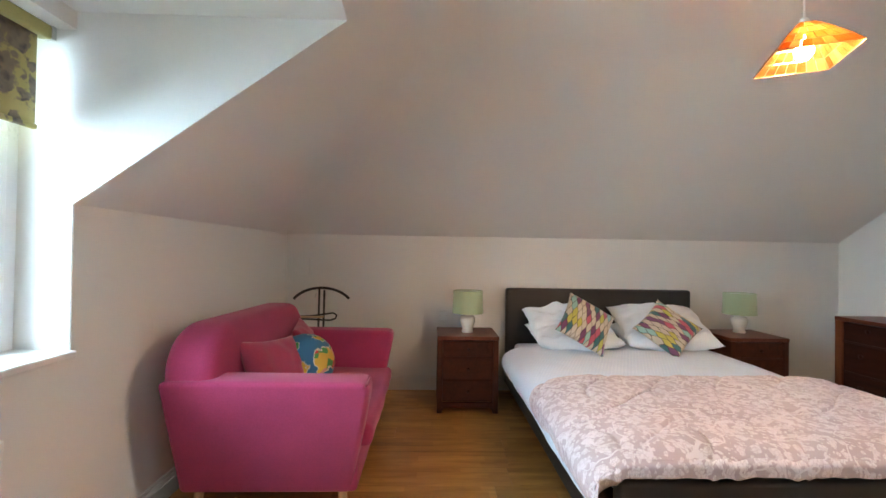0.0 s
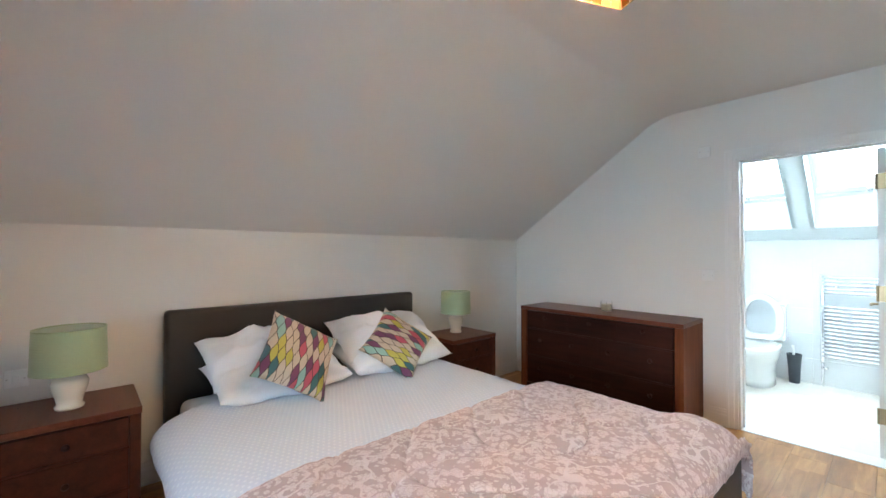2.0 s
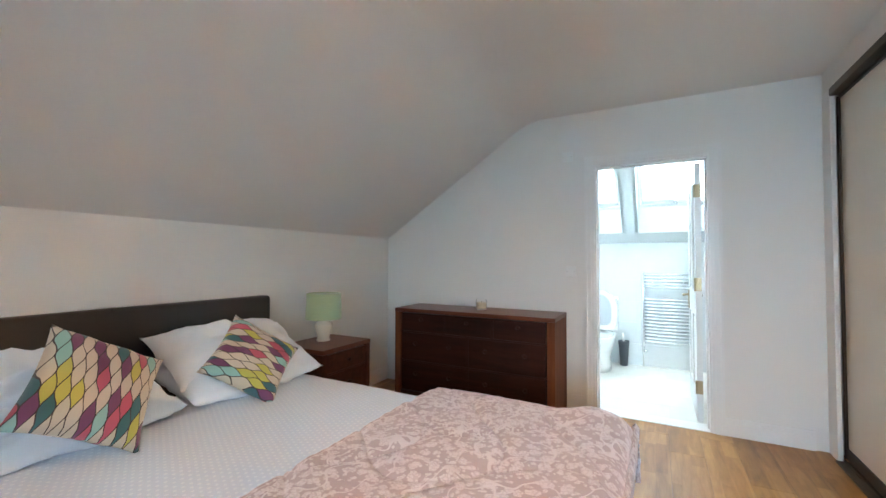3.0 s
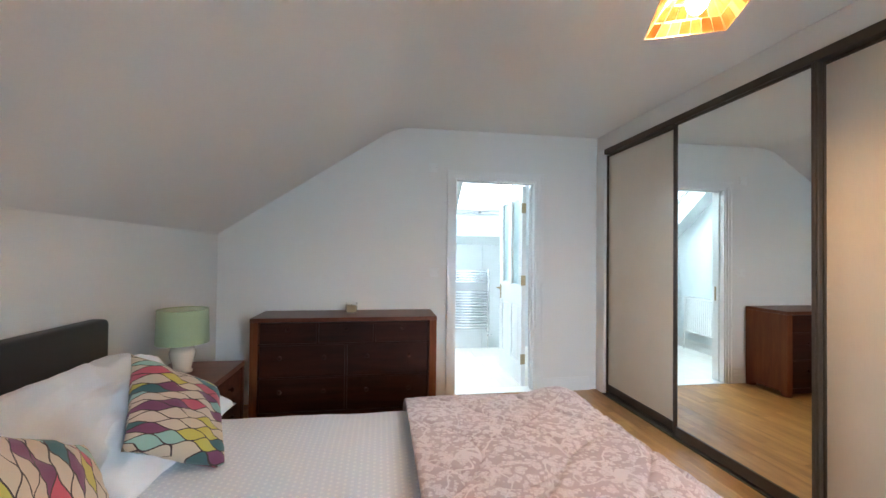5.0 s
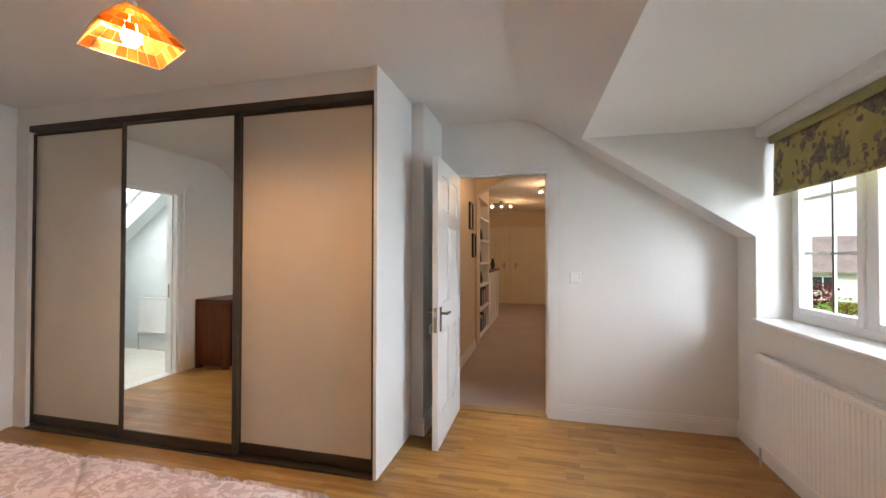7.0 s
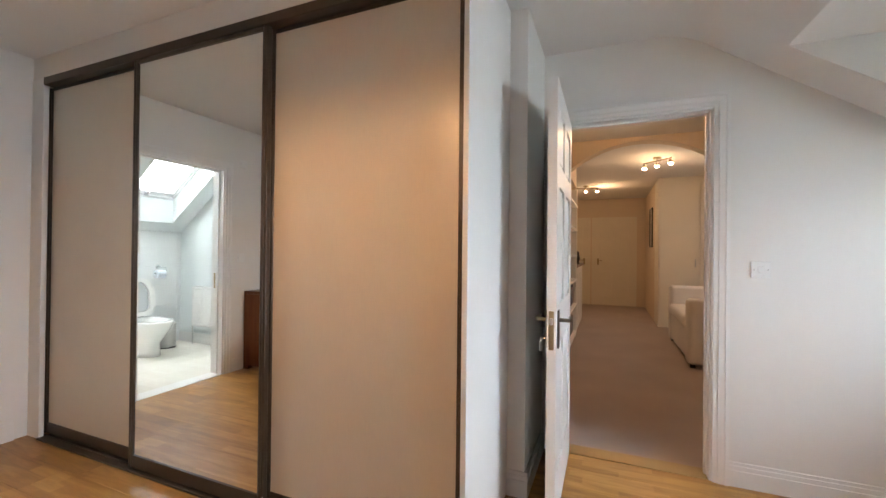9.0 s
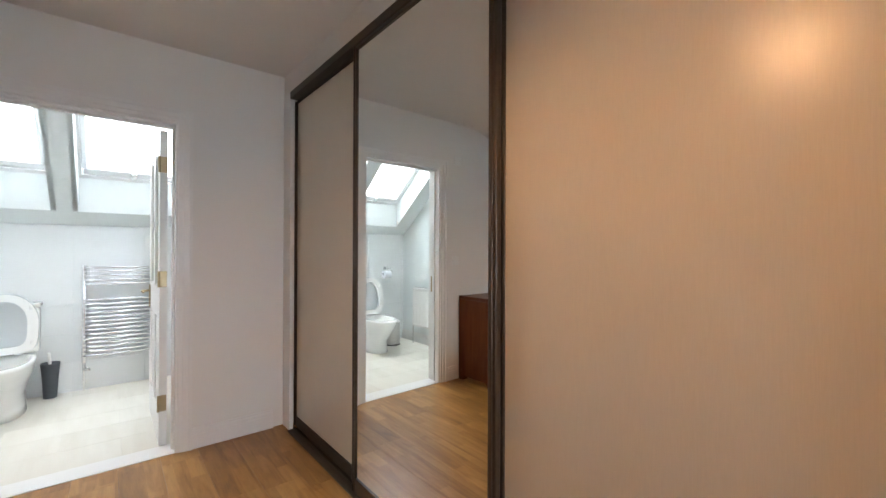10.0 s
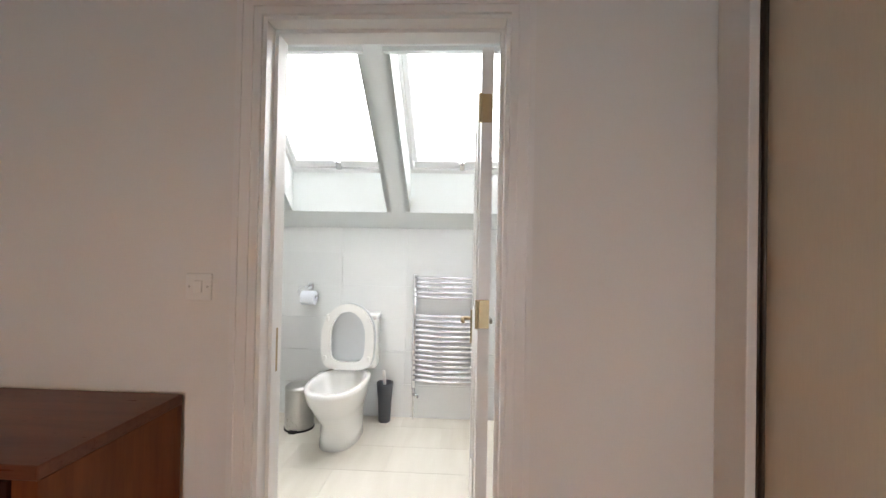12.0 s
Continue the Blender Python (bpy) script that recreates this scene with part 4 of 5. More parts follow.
def candle():
    c = thing("candle_jar", "cream candle in a clear glass jar on the chest", "candle", (4.255, 3.597, 0.8005))
    part("jar", lathe([(0.0, 0.0), (0.044, 0.0), (0.047, 0.004), (0.047, 0.085), (0.0445, 0.085), (0.0445, 0.008), (0.0, 0.008)], 28), M["glassware"], c, smooth=False)
    part("wax", lathe([(0.0, 0.009), (0.0435, 0.009), (0.0435, 0.058), (0.01, 0.061), (0.0, 0.06)], 28), M["wax"], c, "cream wax")
    part("wick", tube([(0, 0, 0.06), (0.001, 0, 0.072)], 0.0012, 6), M["black"], c)


q = Mat("jar_glass", (1, 1, 1), 0.02)
M["glassware"] = q.put("Transmission Weight", 1.0).put("IOR", 1.12).put("Roughness", q.noise(4, 2) * 0.03).m
M["wax"] = plain("cream_wax", (0.84, 0.76, 0.58), 0.5, var=0.05)
candle()


# ---- table lamps ----
def table_lamp(at):
    l = thing("table_lamp", "small white ceramic table lamp with sage green drum shade", "table lamp", at, group="table lamps on the nightstands")
    part("base", lathe([(0.0, 0.0), (0.05, 0.0), (0.052, 0.012), (0.044, 0.02), (0.05, 0.05), (0.062, 0.085), (0.066, 0.115), (0.056, 0.138), (0.03, 0.152), (0.022, 0.165), (0.0, 0.166)], 32), M["lampbase"], l, "cream glazed ceramic base", True)
    part("stem", tube([(0, 0, 0.16), (0, 0, 0.3)], 0.008), M["brass"], l)
    sh = part("shade", lathe([(0.132, 0.168), (0.126, 0.352), (0.1235, 0.352), (0.1295, 0.168), (0.132, 0.168)], 40), M["green_shade"], l, "sage green fabric drum shade", True)
    part("ring", lathe([(0.1325, 0.165), (0.1325, 0.171), (0.128, 0.171), (0.128, 0.165), (0.1325, 0.165)], 40), M["green_shade"], sh)
    part("ring", lathe([(0.1268, 0.349), (0.1268, 0.355), (0.1225, 0.355), (0.1225, 0.349), (0.1268, 0.349)], 40), M["green_shade"], sh)
    part("spider", merge(tube([(-0.125, 0, 0.33), (0, 0, 0.3), (0.125, 0, 0.33)], 0.002, 6), tube([(0, -0.125, 0.33), (0, 0, 0.3), (0, 0.125, 0.33)], 0.002, 6)), M["brass"], sh)
    part("bulb", lathe([(0.0, 0.2), (0.02, 0.205), (0.028, 0.23), (0.018, 0.27), (0.013, 0.3), (0.0, 0.3)], 16), M["plastic"], l, "unlit white bulb", True)
    return l


M["lampbase"] = plain("cream_glaze", (0.78, 0.74, 0.64), 0.15, var=0.03, bump=0.02)
tl = table_lamp((0.765, 4.35, 0.623))
copy_thing(tl, pose(3.235, 4.455, 0.623))


# ---- sofa ----
def shaped(bm, offset, seg=4):
    bmesh.ops.bevel(bm, geom=[e for e in bm.edges if e.calc_face_angle(0) > 0.35], offset=offset, segments=seg, profile=0.5, affect="EDGES")
    return bm


def sofa():
    s = thing("sofa", "raspberry pink upholstered two-seat sofa on pale wooden legs", "sofa")
    s.matrix_basis = Matrix.Translation((0.17, 2.73, 0)) @ Matrix.Rotation(radians(0.5), 4, "Z") @ Matrix.Translation((-0.19, -2.75, 0))
    y0, y1 = 2.76, 4.10

    def arm(y_out, y_in, flare):
        bm = prism([(-0.70, 0.145), (0.10, 0.145), (0.185, 0.60), (0.195, 0.675), (0.165, 0.70), (-0.45, 0.705), (-0.745, 0.70)], 1, min(y_out, y_in), max(y_out, y_in))
        shaped(bm, 0.028)
        for v in bm.verts:
            v.co.y += flare * (v.co.z - 0.7) * 0.2
            v.co.y += noise.noise(v.co * 4) * 0.006
            v.co.x += noise.noise(v.co * 5 + Vector((3, 0, 0))) * 0.005
        return bm
    part("arm", arm(y0 - 0.03, y0 + 0.15, -1), M["pink"], s, smooth=True)
    part("arm", arm(y1 - 0.13, y1 + 0.03, 1), M["pink"], s, smooth=True)
    bm = rounded(-0.70, y0 + 0.08, 0.15, 0.13, y1 - 0.08, 0.34, 0.02, 3)
    part("base", bm, M["pink"], s, smooth=True)
    pts = [(y0 + 0.1, 0.30), (y1 - 0.1, 0.30), (y1 + 0.0, 0.62), (y1 + 0.01, 0.70)]
    for cx, a0, a1 in ((y1 - 0.21, 0, 90), (y0 + 0.22, 90, 180)):
        for k in range(7):
            a = radians(a0 + (a1 - a0) * k / 6)
            pts.append((cx + 0.22 * math.cos(a), 0.70 + 0.22 * math.sin(a)))
    pts.append((y0 + 0.01, 0.62))
    bm = prism(pts, 0, -0.735, -0.50)
    shaped(bm, 0.06, 5)
    for v in bm.verts:
        v.co.x += (v.co.z - 0.3) * -0.03 + noise.noise(v.co * 3) * 0.01
        v.co.z += 0.02 * math.sin((v.co.y - y0) * 3.0) if v.co.z > 0.8 else 0
    part("backrest", bm, M["pink"], s, smooth=True)
    bm = rounded(-0.54, y0 + 0.145, 0.325, 0.19, y1 - 0.125, 0.435, 0.04, 5)
    bmesh.ops.subdivide_edges(bm, edges=[e for e in bm.edges if e.calc_length() > 0.3], cuts=10, use_grid_fill=True)
    for v in bm.verts:
        v.co.z += noise.noise(v.co * 3.5) * 0.015 if v.co.z > 0.38 else 0
        v.co.x += noise.noise(v.co * 6) * 0.012
    part("seat_cushion", bm, M["pink"], s, smooth=True)
    for x in (-0.62, 0.05):
        for y in (y0 + 0.12, y1 - 0.12):
            bm = lathe([(0.016, 0.0), (0.024, 0.16), (0.0, 0.16)], 16)
            dx = 0.02 if x > 0 else -0.02
            for v in bm.verts:
                v.co.x += x + dx * (0.16 - v.co.z) / 0.16
                v.co.y += y
            part("leg", bm, M["leg_wood"], s, "pale tapered wooden leg", True)


sofa()
soft("sofa_cushion", pillow_mesh(0.40, 0.40, 0.14, 20.0), M["pink_dark"], lean((-0.40, 3.14, 0.625), 68, 28, 6), "raspberry pink square scatter cushion on the sofa", "cushion", "scatter cushions on the sofa")
soft("sofa_cushion", pillow_mesh(0.38, 0.38, 0.13, 31.0), M["pink_dark"], lean((-0.42, 3.78, 0.615), 100, 26, -4), "raspberry pink square scatter cushion on the sofa", "cushion", "scatter cushions on the sofa")
ball = bmesh.new()
bmesh.ops.create_icosphere(ball, subdivisions=4, radius=0.178)
for v in ball.verts:
    v.co += v.co.normalized() * noise.noise(v.co * 6) * 0.006
    v.co.z = max(v.co.z, -0.152)
soft("globe_cushion", ball, M["globe"], pose(-0.33, 3.43, 0.60, 20, -15, 40), "round stuffed ball printed with a world map on the sofa", "ball cushion")


# ---- valet stand ----
def valet():
    v = thing("valet_stand", "black valet stand with a curved coat hanger", "valet stand", (-0.515, 4.47, -0.03))
    arc = [(0.245 * math.sin(radians(a)) / math.sin(radians(58)), 0, 0.905 + 0.10 * (math.cos(radians(a)) - math.cos(radians(58))) / (1 - math.cos(radians(58)))) for a in range(-58, 59, 6)]
    part("hanger", tube(arc, 0.012, 10), M["black"], v, smooth=True)
    for x in (-0.022, 0.022):
        part("post", tube([(x - 0.02, 0.02, 0.03), (x - 0.005, 0.0, 0.5), (x, 0.0, 1.0 if x < 0 else 0.985)], 0.009), M["black"], v, smooth=True)
    loop = [(-0.2, -0.02, 0.735), (0.08, -0.03, 0.725), (0.13, -0.03, 0.74), (0.14, -0.03, 0.77), (0.11, -0.03, 0.79), (-0.05, -0.03, 0.765), (-0.2, -0.02, 0.755)]
    part("trouser_bar", tube(loop, 0.008), M["black"], v, smooth=True)
    part("shelf", rounded(-0.2, -0.09, 0.752, 0.03, -0.02, 0.763, 0.003), M["leg_wood"], v, "pale wooden tray")
    part("hook", tube([(-0.022, 0, 0.96), (-0.05, -0.02, 0.95), (-0.05, -0.03, 0.92)], 0.005), M["steel"], v)
    for a in (0, 90, 180, 270):
        c, s_ = math.cos(radians(a + 45)), math.sin(radians(a + 45))
        part("leg", tube([(0, 0.01, 0.06), (0.1 * c, 0.01 + 0.1 * s_, 0.045), (0.19 * c, 0.01 + 0.19 * s_, 0.009)], 0.009), M["black"], v, smooth=True)


valet()


# ---- radiator, blind, pendant ----
def radiator(name, label, at, turn, length, z0, z1, group=""):
    """Along +x, front towards -y, back 45 mm off the wall at y = 0."""
    r = thing(name, label, "radiator", at, turn, group)
    n = int(length / 0.033)
    pts, fluted = [], []
    for k in range(n):
        a = k * length / n
        w = length / n
        fluted += [(a, -0.10), (a + w * 0.3, -0.10), (a + w * 0.42, -0.1035), (a + w * 0.88, -0.1035)]
    fluted += [(length, -0.10), (length, -0.092), (0, -0.092)]
    part("front_panel", prism(fluted, 2, z0 + 0.03, z1 - 0.03), M["white"], r)
    part("panel_edge", merge(rounded(0, -0.106, z0, length, -0.09, z0 + 0.031, 0.005), rounded(0, -0.106, z1 - 0.031, length, -0.09, z1, 0.005)), M["white"], r)
    part("back_panel", rounded(0.01, -0.045, z0, length - 0.01, -0.035, z1, 0.003), M["white"], r)
    for a, b in ((0, 0.004), (length - 0.004, length)):
        part("side_cover", rounded(a, -0.092, z0 + 0.01, b, -0.035, z1 + 0.004, 0.001), M["white"], r)
    bm = boxes((0.004, -0.094, z1 - 0.003, length - 0.004, -0.088, z1 + 0.005), (0.004, -0.04, z1 - 0.003, length - 0.004, -0.035, z1 + 0.005))
    k = 0.01
    while k < length - 0.01:
        add_box(bm, k, -0.088, z1 - 0.003, k + 0.006, -0.04, z1 + 0.003)
        k += 0.03
    part("grille", bm, M["white"], r)
    for a in (-0.03, length + 0.03):
        vx = a
        valve = part("valve", merge(tube([(vx, -0.07, z0 + 0.03), (vx, -0.07, z0 + 0.09)], 0.014), tube([(vx, -0.07, z0 + 0.05), (0.0 if a < 0 else length, -0.07, z0 + 0.05)], 0.01)), M["plastic"], r, "white radiator valve")
        part("pipe", tube([(vx, -0.07, 0.0), (vx, -0.07, z0 + 0.03)], 0.0075), M["steel"], valve)
    for a in (0.15, length - 0.15):
        part("bracket", boxes((a - 0.02, -0.036, z0 + 0.06, a + 0.02, 0.0, z1 - 0.06)), M["white"], r)
    return r


radiator("radiator_bedroom", "long white panel radiator below the window", (XW, 0.565, 0), 90, 1.56, 0.15, 0.715)


def roller_blind():
    b = thing("window_blind", "half-raised olive blind with grey flowers at the window", "blind")
    part("headrail", rounded(XW - 0.115, DY0 + 0.03, HEAD - 0.055, XW - 0.068, DY1 - 0.03, HEAD - 0.003, 0.008), M["blind_rail"], b, "olive covered headrail")
    bm = bmesh.new()
    n, rows = 60, 10
    g = []
    for j in range(rows + 1):
        z = HEAD - 0.05 - 0.345 * j / rows
        line = []
        for k in range(n + 1):
            y = DY0 + 0.045 + (DY1 - DY0 - 0.11) * k / n
            line.append(bm.verts.new((XW - 0.091 + 0.006 * math.sin(y * 5) * j / rows + noise.noise(Vector((y * 3, z * 3, 0))) * 0.006, y, z - 0.004 * math.sin(y * 4) * j / rows)))
        g.append(line)
    for a, c in zip(g, g[1:]):
        for k in range(n):
            bm.faces.new((a[k], a[k + 1], c[k + 1], c[k]))
    thicken(part("cloth", bm, M["blind"], b, "olive cloth with grey flowers", True), 0.002)
    part("bottom_bar", rounded(XW - 0.099, DY0 + 0.046, HEAD - 0.403, XW - 0.081, DY1 - 0.066, HEAD - 0.385, 0.004), M["blind"], b)
    for y in (DY0 + 0.021, DY1 - 0.021):
        part("bracket", rounded(XW - 0.11, y - 0.008, HEAD - 0.05, XW - 0.07, y + 0.008, HEAD, 0.002), M["steel"], b)


roller_blind()

q = Mat("amber_shell", rough=0.35)
r = q.rand()
tr = q.t.nodes.new("ShaderNodeBsdfTranslucent")
df = q.t.nodes.new("ShaderNodeBsdfDiffuse")
mx = q.t.nodes.new("ShaderNodeMixShader")
mx.inputs[0].default_value = 0.32
col = q.ramp(r + (q.noise(30, 3) - 0.5) * 0.4, [(0.1, (0.085, 0.027, 0.005)), (0.5, (0.15, 0.064, 0.016)), (0.9, (0.24, 0.14, 0.055))])
lit = q.ramp(r + (q.noise(30, 3) - 0.5) * 0.4, [(0.1, (0.28, 0.11, 0.022)), (0.5, (0.42, 0.21, 0.06)), (0.9, (0.58, 0.40, 0.18))])
q.t.links.new(lit, tr.inputs[0]), q.t.links.new(col, df.inputs[0])
q.t.links.new(tr.outputs[0], mx.inputs[1]), q.t.links.new(df.outputs[0], mx.inputs[2])
q.t.links.new(mx.outputs[0], q.t.nodes["Material Output"].inputs[0])
M["shell"] = q.m


def glowing(name, colour, strength):
    q = Mat(name, colour, 0.5)
    q.put("Emission Color", (*colour, 1)).put("Emission Strength", strength)
    return q.m


M["bulb"] = glowing("lit_bulb", (1.0, 0.56, 0.26), 780)
M["spot"] = glowing("lit_spot", (1.0, 0.72, 0.42), 60)


def pendant():
    p = thing("pendant_lamp", "square pyramid pendant lamp of amber shell tiles, lit", "pendant lamp", (1.872, 2.391, -0.015), 66.2)
    part("ceiling_rose", lathe([(0.0, CEIL + 0.019), (0.045, CEIL + 0.018), (0.045, CEIL + 0.007), (0.02, CEIL - 0.009), (0.0, CEIL - 0.011)], 24), M["plastic"], p, "white ceiling rose", True)
    part("cord", tube([(0, 0, CEIL - 0.005), (0, 0, 2.20)], 0.0035, 8), M["plastic"], p)
    part("lamp_holder", lathe([(0.0, 2.235), (0.014, 2.235), (0.02, 2.2), (0.02, 2.165), (0.0, 2.165)], 18), M["plastic"], p)
    part("bulb", lathe([(0.0, 2.075), (0.016, 2.08), (0.028, 2.097), (0.03, 2.115), (0.022, 2.14), (0.014, 2.164), (0.0, 2.164)], 20), M["bulb"], p, "glowing warm bulb", True)
    prof = [(0.125, 2.075), (0.101, 2.113), (0.074, 2.15), (0.047, 2.185), (0.02, 2.215)]
    sh = part("shade_frame", bmesh.new(), M["brass"], p, "thin brass shade frame")
    bm = bmesh.new()
    me = sh.data
    for s in range(4):
        rot = Matrix.Rotation(math.pi / 2 * s, 4, "Z")
        for (ra, za), (rb, zb), n in zip(prof, prof[1:], (7, 6, 5, 3)):
            for k in range(n):
                u0, u1 = 2 * k / n - 1, 2 * (k + 1) / n - 1
                g = 0.0012
                quad = [Vector((ra, ra * u0 + g, za + g)), Vector((ra, ra * u1 - g, za + g)), Vector((rb, rb * u1 - g, zb - g)), Vector((rb, rb * u0 + g, zb - g))]
                t = bmesh.new()
                vs = [t.verts.new(rot @ v) for v in quad]
                ws = [t.verts.new(rot @ (v + Vector((0.0016, 0, 0.001)))) for v in quad]
                t.faces.new(vs[::-1]), t.faces.new(ws)
                for i in range(4):
                    t.faces.new((vs[i], vs[(i + 1) % 4], ws[(i + 1) % 4], ws[i]))
                part("shell_tile", t, M["shell"], sh)
        for (ra, za), (rb, zb) in zip(prof, prof[1:]):
            b = tube([(ra, ra, za), (rb, rb, zb)], 0.0032, 6)
            bmesh.ops.transform(b, matrix=rot, verts=b.verts)
            bm = merge(bm, b)
        for ra, za in prof:
            b = tube([(ra + 0.001, -ra, za), (ra + 0.001, ra, za)], 0.0020, 6)
            bmesh.ops.transform(b, matrix=rot, verts=b.verts)
            bm = merge(bm, b)
    bm.to_mesh(me)
    bm.free()
    me.materials.clear()
    me.materials.append(M["brass"])


pendant()


# ---- switches, sockets, vent ----
def plate(name, label, at, axis, sgn, w=0.086, h=0.086, rocker=True, screws=True, mat_="plastic"):
    """A wall plate; axis 0: on a wall at x, 1: on a wall at y; sgn: way it faces."""
    t = thing(name, label, name.replace("_", " "), at, {(0, -1): -90, (0, 1): 90, (1, -1): 0, (1, 1): 180}[(axis, sgn)])
    part("plate", rounded(-w / 2, -0.01, -h / 2, w / 2, -0.0005, h / 2, 0.004), M[mat_], t)
    if rocker:
        part("rocker", rounded(-0.014, -0.014, -0.02, 0.014, -0.009, 0.02, 0.003), M[mat_], t)
    if screws:
        for x in (-0.03, 0.03):
            b = lathe([(0.0, 0.0), (0.004, 0.0), (0.003, 0.001), (0.0, 0.001)], 10)
            bmesh.ops.transform(b, matrix=Matrix.Translation((x, -0.01, 0)) @ Matrix.Rotation(radians(90), 4, "X"), verts=b.verts)
            part("screw", b, M["steel"], t)
    return t


plate("light_switch", "white single light switch beside the bathroom door", (XE, 2.868, 1.138), 0, -1)
plate("light_switch", "white light switch beside the hall door", (0.219, YS, 1.148), 1, 1)
plate("wall_socket", "white blank plate high on the wall", (XE, 2.89, 2.105), 0, -1, rocker=False)
plate("wall_socket", "white socket plate above the nightstand", (0.567, YN, 0.702), 1, -1, 0.086, 0.086)
plate("air_vent", "pale square air vent in the corner", (-0.772, YN, 1.15), 1, -1, 0.13, 0.17, False, False, "wall")


# ---- bathroom ----
def toilet():
    w = thing("toilet", "white close-coupled toilet with the lid and seat raised", "toilet", (BX - 0.006, 2.826, 0), 180)
    # local: back at x = 0, front towards +x
    bm = bmesh.new()
    rings = []
    spec = [(0.0, 0.36, 0.13, 0.20), (0.06, 0.355, 0.125, 0.20), (0.15, 0.35, 0.12, 0.21), (0.24, 0.39, 0.145, 0.25), (0.32, 0.43, 0.175, 0.275), (0.385, 0.45, 0.185, 0.285), (0.41, 0.45, 0.186, 0.285)]
    seg = 36
    for z, cx, ry, rx in spec:
        ring = []
        for k in range(seg):
            a = 2 * math.pi * k / seg
            c, s_ = math.cos(a), math.sin(a)
            x = cx + (rx * 1.12 if c > 0 else rx * 1.0) * abs(c) ** (1.0 if c > 0 else 0.55) * (1 if c > 0 else -1)
            y = ry * abs(s_) ** 0.85 * (1 if s_ > 0 else -1)
            ring.append(bm.verts.new((x, y, z)))
        rings.append(ring)
    inner = [(0.41, 0.84), (0.37, 0.78), (0.24, 0.6), (0.16, 0.3)]
    for z, f in inner:
        rings.append([bm.verts.new((0.46 + (v.co.x - 0.46) * f, v.co.y * f, z)) for v in rings[6]])
    for a, b in zip(rings, rings[1:]):
        for k in range(seg):
            bm.faces.new((a[k], a[(k + 1) % seg], b[(k + 1) % seg], b[k]))
    bm.faces.new(rings[0][::-1]), bm.faces.new(rings[-1])
    bmesh.ops.recalc_face_normals(bm, faces=bm.faces)
    part("bowl", bm, M["ceramic"], w, smooth=True)
    part("cistern", rounded(0.0, -0.18, 0.40, 0.165, 0.18, 0.765, 0.03, 4), M["ceramic"], w, smooth=True)
    part("cistern_lid", rounded(-0.002, -0.188, 0.766, 0.175, 0.188, 0.80, 0.012, 3), M["ceramic"], w, smooth=True)
    part("flush_button", lathe([(0.0, 0.80), (0.028, 0.80), (0.028, 0.806), (0.0, 0.808)], 20, (0.085, 0)), M["chrome"], w)

    def oval(rx, ry, n=36):
        pts = []
        for k in range(n):
            c, s_ = math.cos(2 * math.pi * k / n), math.sin(2 * math.pi * k / n)
            e = 1.0 if c > 0 else 0.45
            pts.append((ry * math.copysign(abs(s_) ** e, s_), rx * math.copysign(abs(c) ** e, c)))
        return pts
    up = Matrix.Translation((0.218, 0, 0.655)) @ Matrix.Rotation(radians(-4), 4, "Y")
    # lid in the greyed plastic: shade seen through the seat is in its colour
    lid = prism(oval(0.235, 0.19), 0, -0.022, -0.006)
    bmesh.ops.transform(lid, matrix=up, verts=lid.verts)
    part("lid", lid, M["lid"], w, "plastic lid with the shade behind the seat in its grey")
    out, inn = oval(0.23, 0.188), oval(0.175, 0.125)
    sb = bmesh.new()
    loops = [[sb.verts.new((x, p[0], p[1])) for p in l] for x, l in ((0.014, out), (0.046, out), (0.046, inn), (0.014, inn))]
    for a, b in zip(loops, loops[1:] + loops[:1]):
        for k in range(36):
            sb.faces.new((a[k], a[(k + 1) % 36], b[(k + 1) % 36], b[k]))
    bmesh.ops.recalc_face_normals(sb, faces=sb.faces)
    bmesh.ops.transform(sb, matrix=up, verts=sb.verts)
    seat = part("seat", sb, M["ceramic"], w, smooth=False)
    for y, z in ((-0.145, 0.12), (0.145, 0.12), (-0.155, -0.15), (0.155, -0.15)):
        pad = rounded(0.045, y - 0.011, z - 0.016, 0.056, y + 0.011, z + 0.016, 0.004)
        bmesh.ops.transform(pad, matrix=up, verts=pad.verts)
        part("buffer", pad, M["plastic"], seat)
    for y in (-0.08, 0.08):
        part("seat_hinge", rounded(0.18, y - 0.025, 0.408, 0.25, y + 0.025, 0.435, 0.008), M["chrome"], w, "chrome seat hinge")
    part("waste_pipe", tube([(0.05, -0.02, 0.16), (0.25, -0.02, 0.16)], 0.05, 16), M["grey_plastic"], w)


toilet()


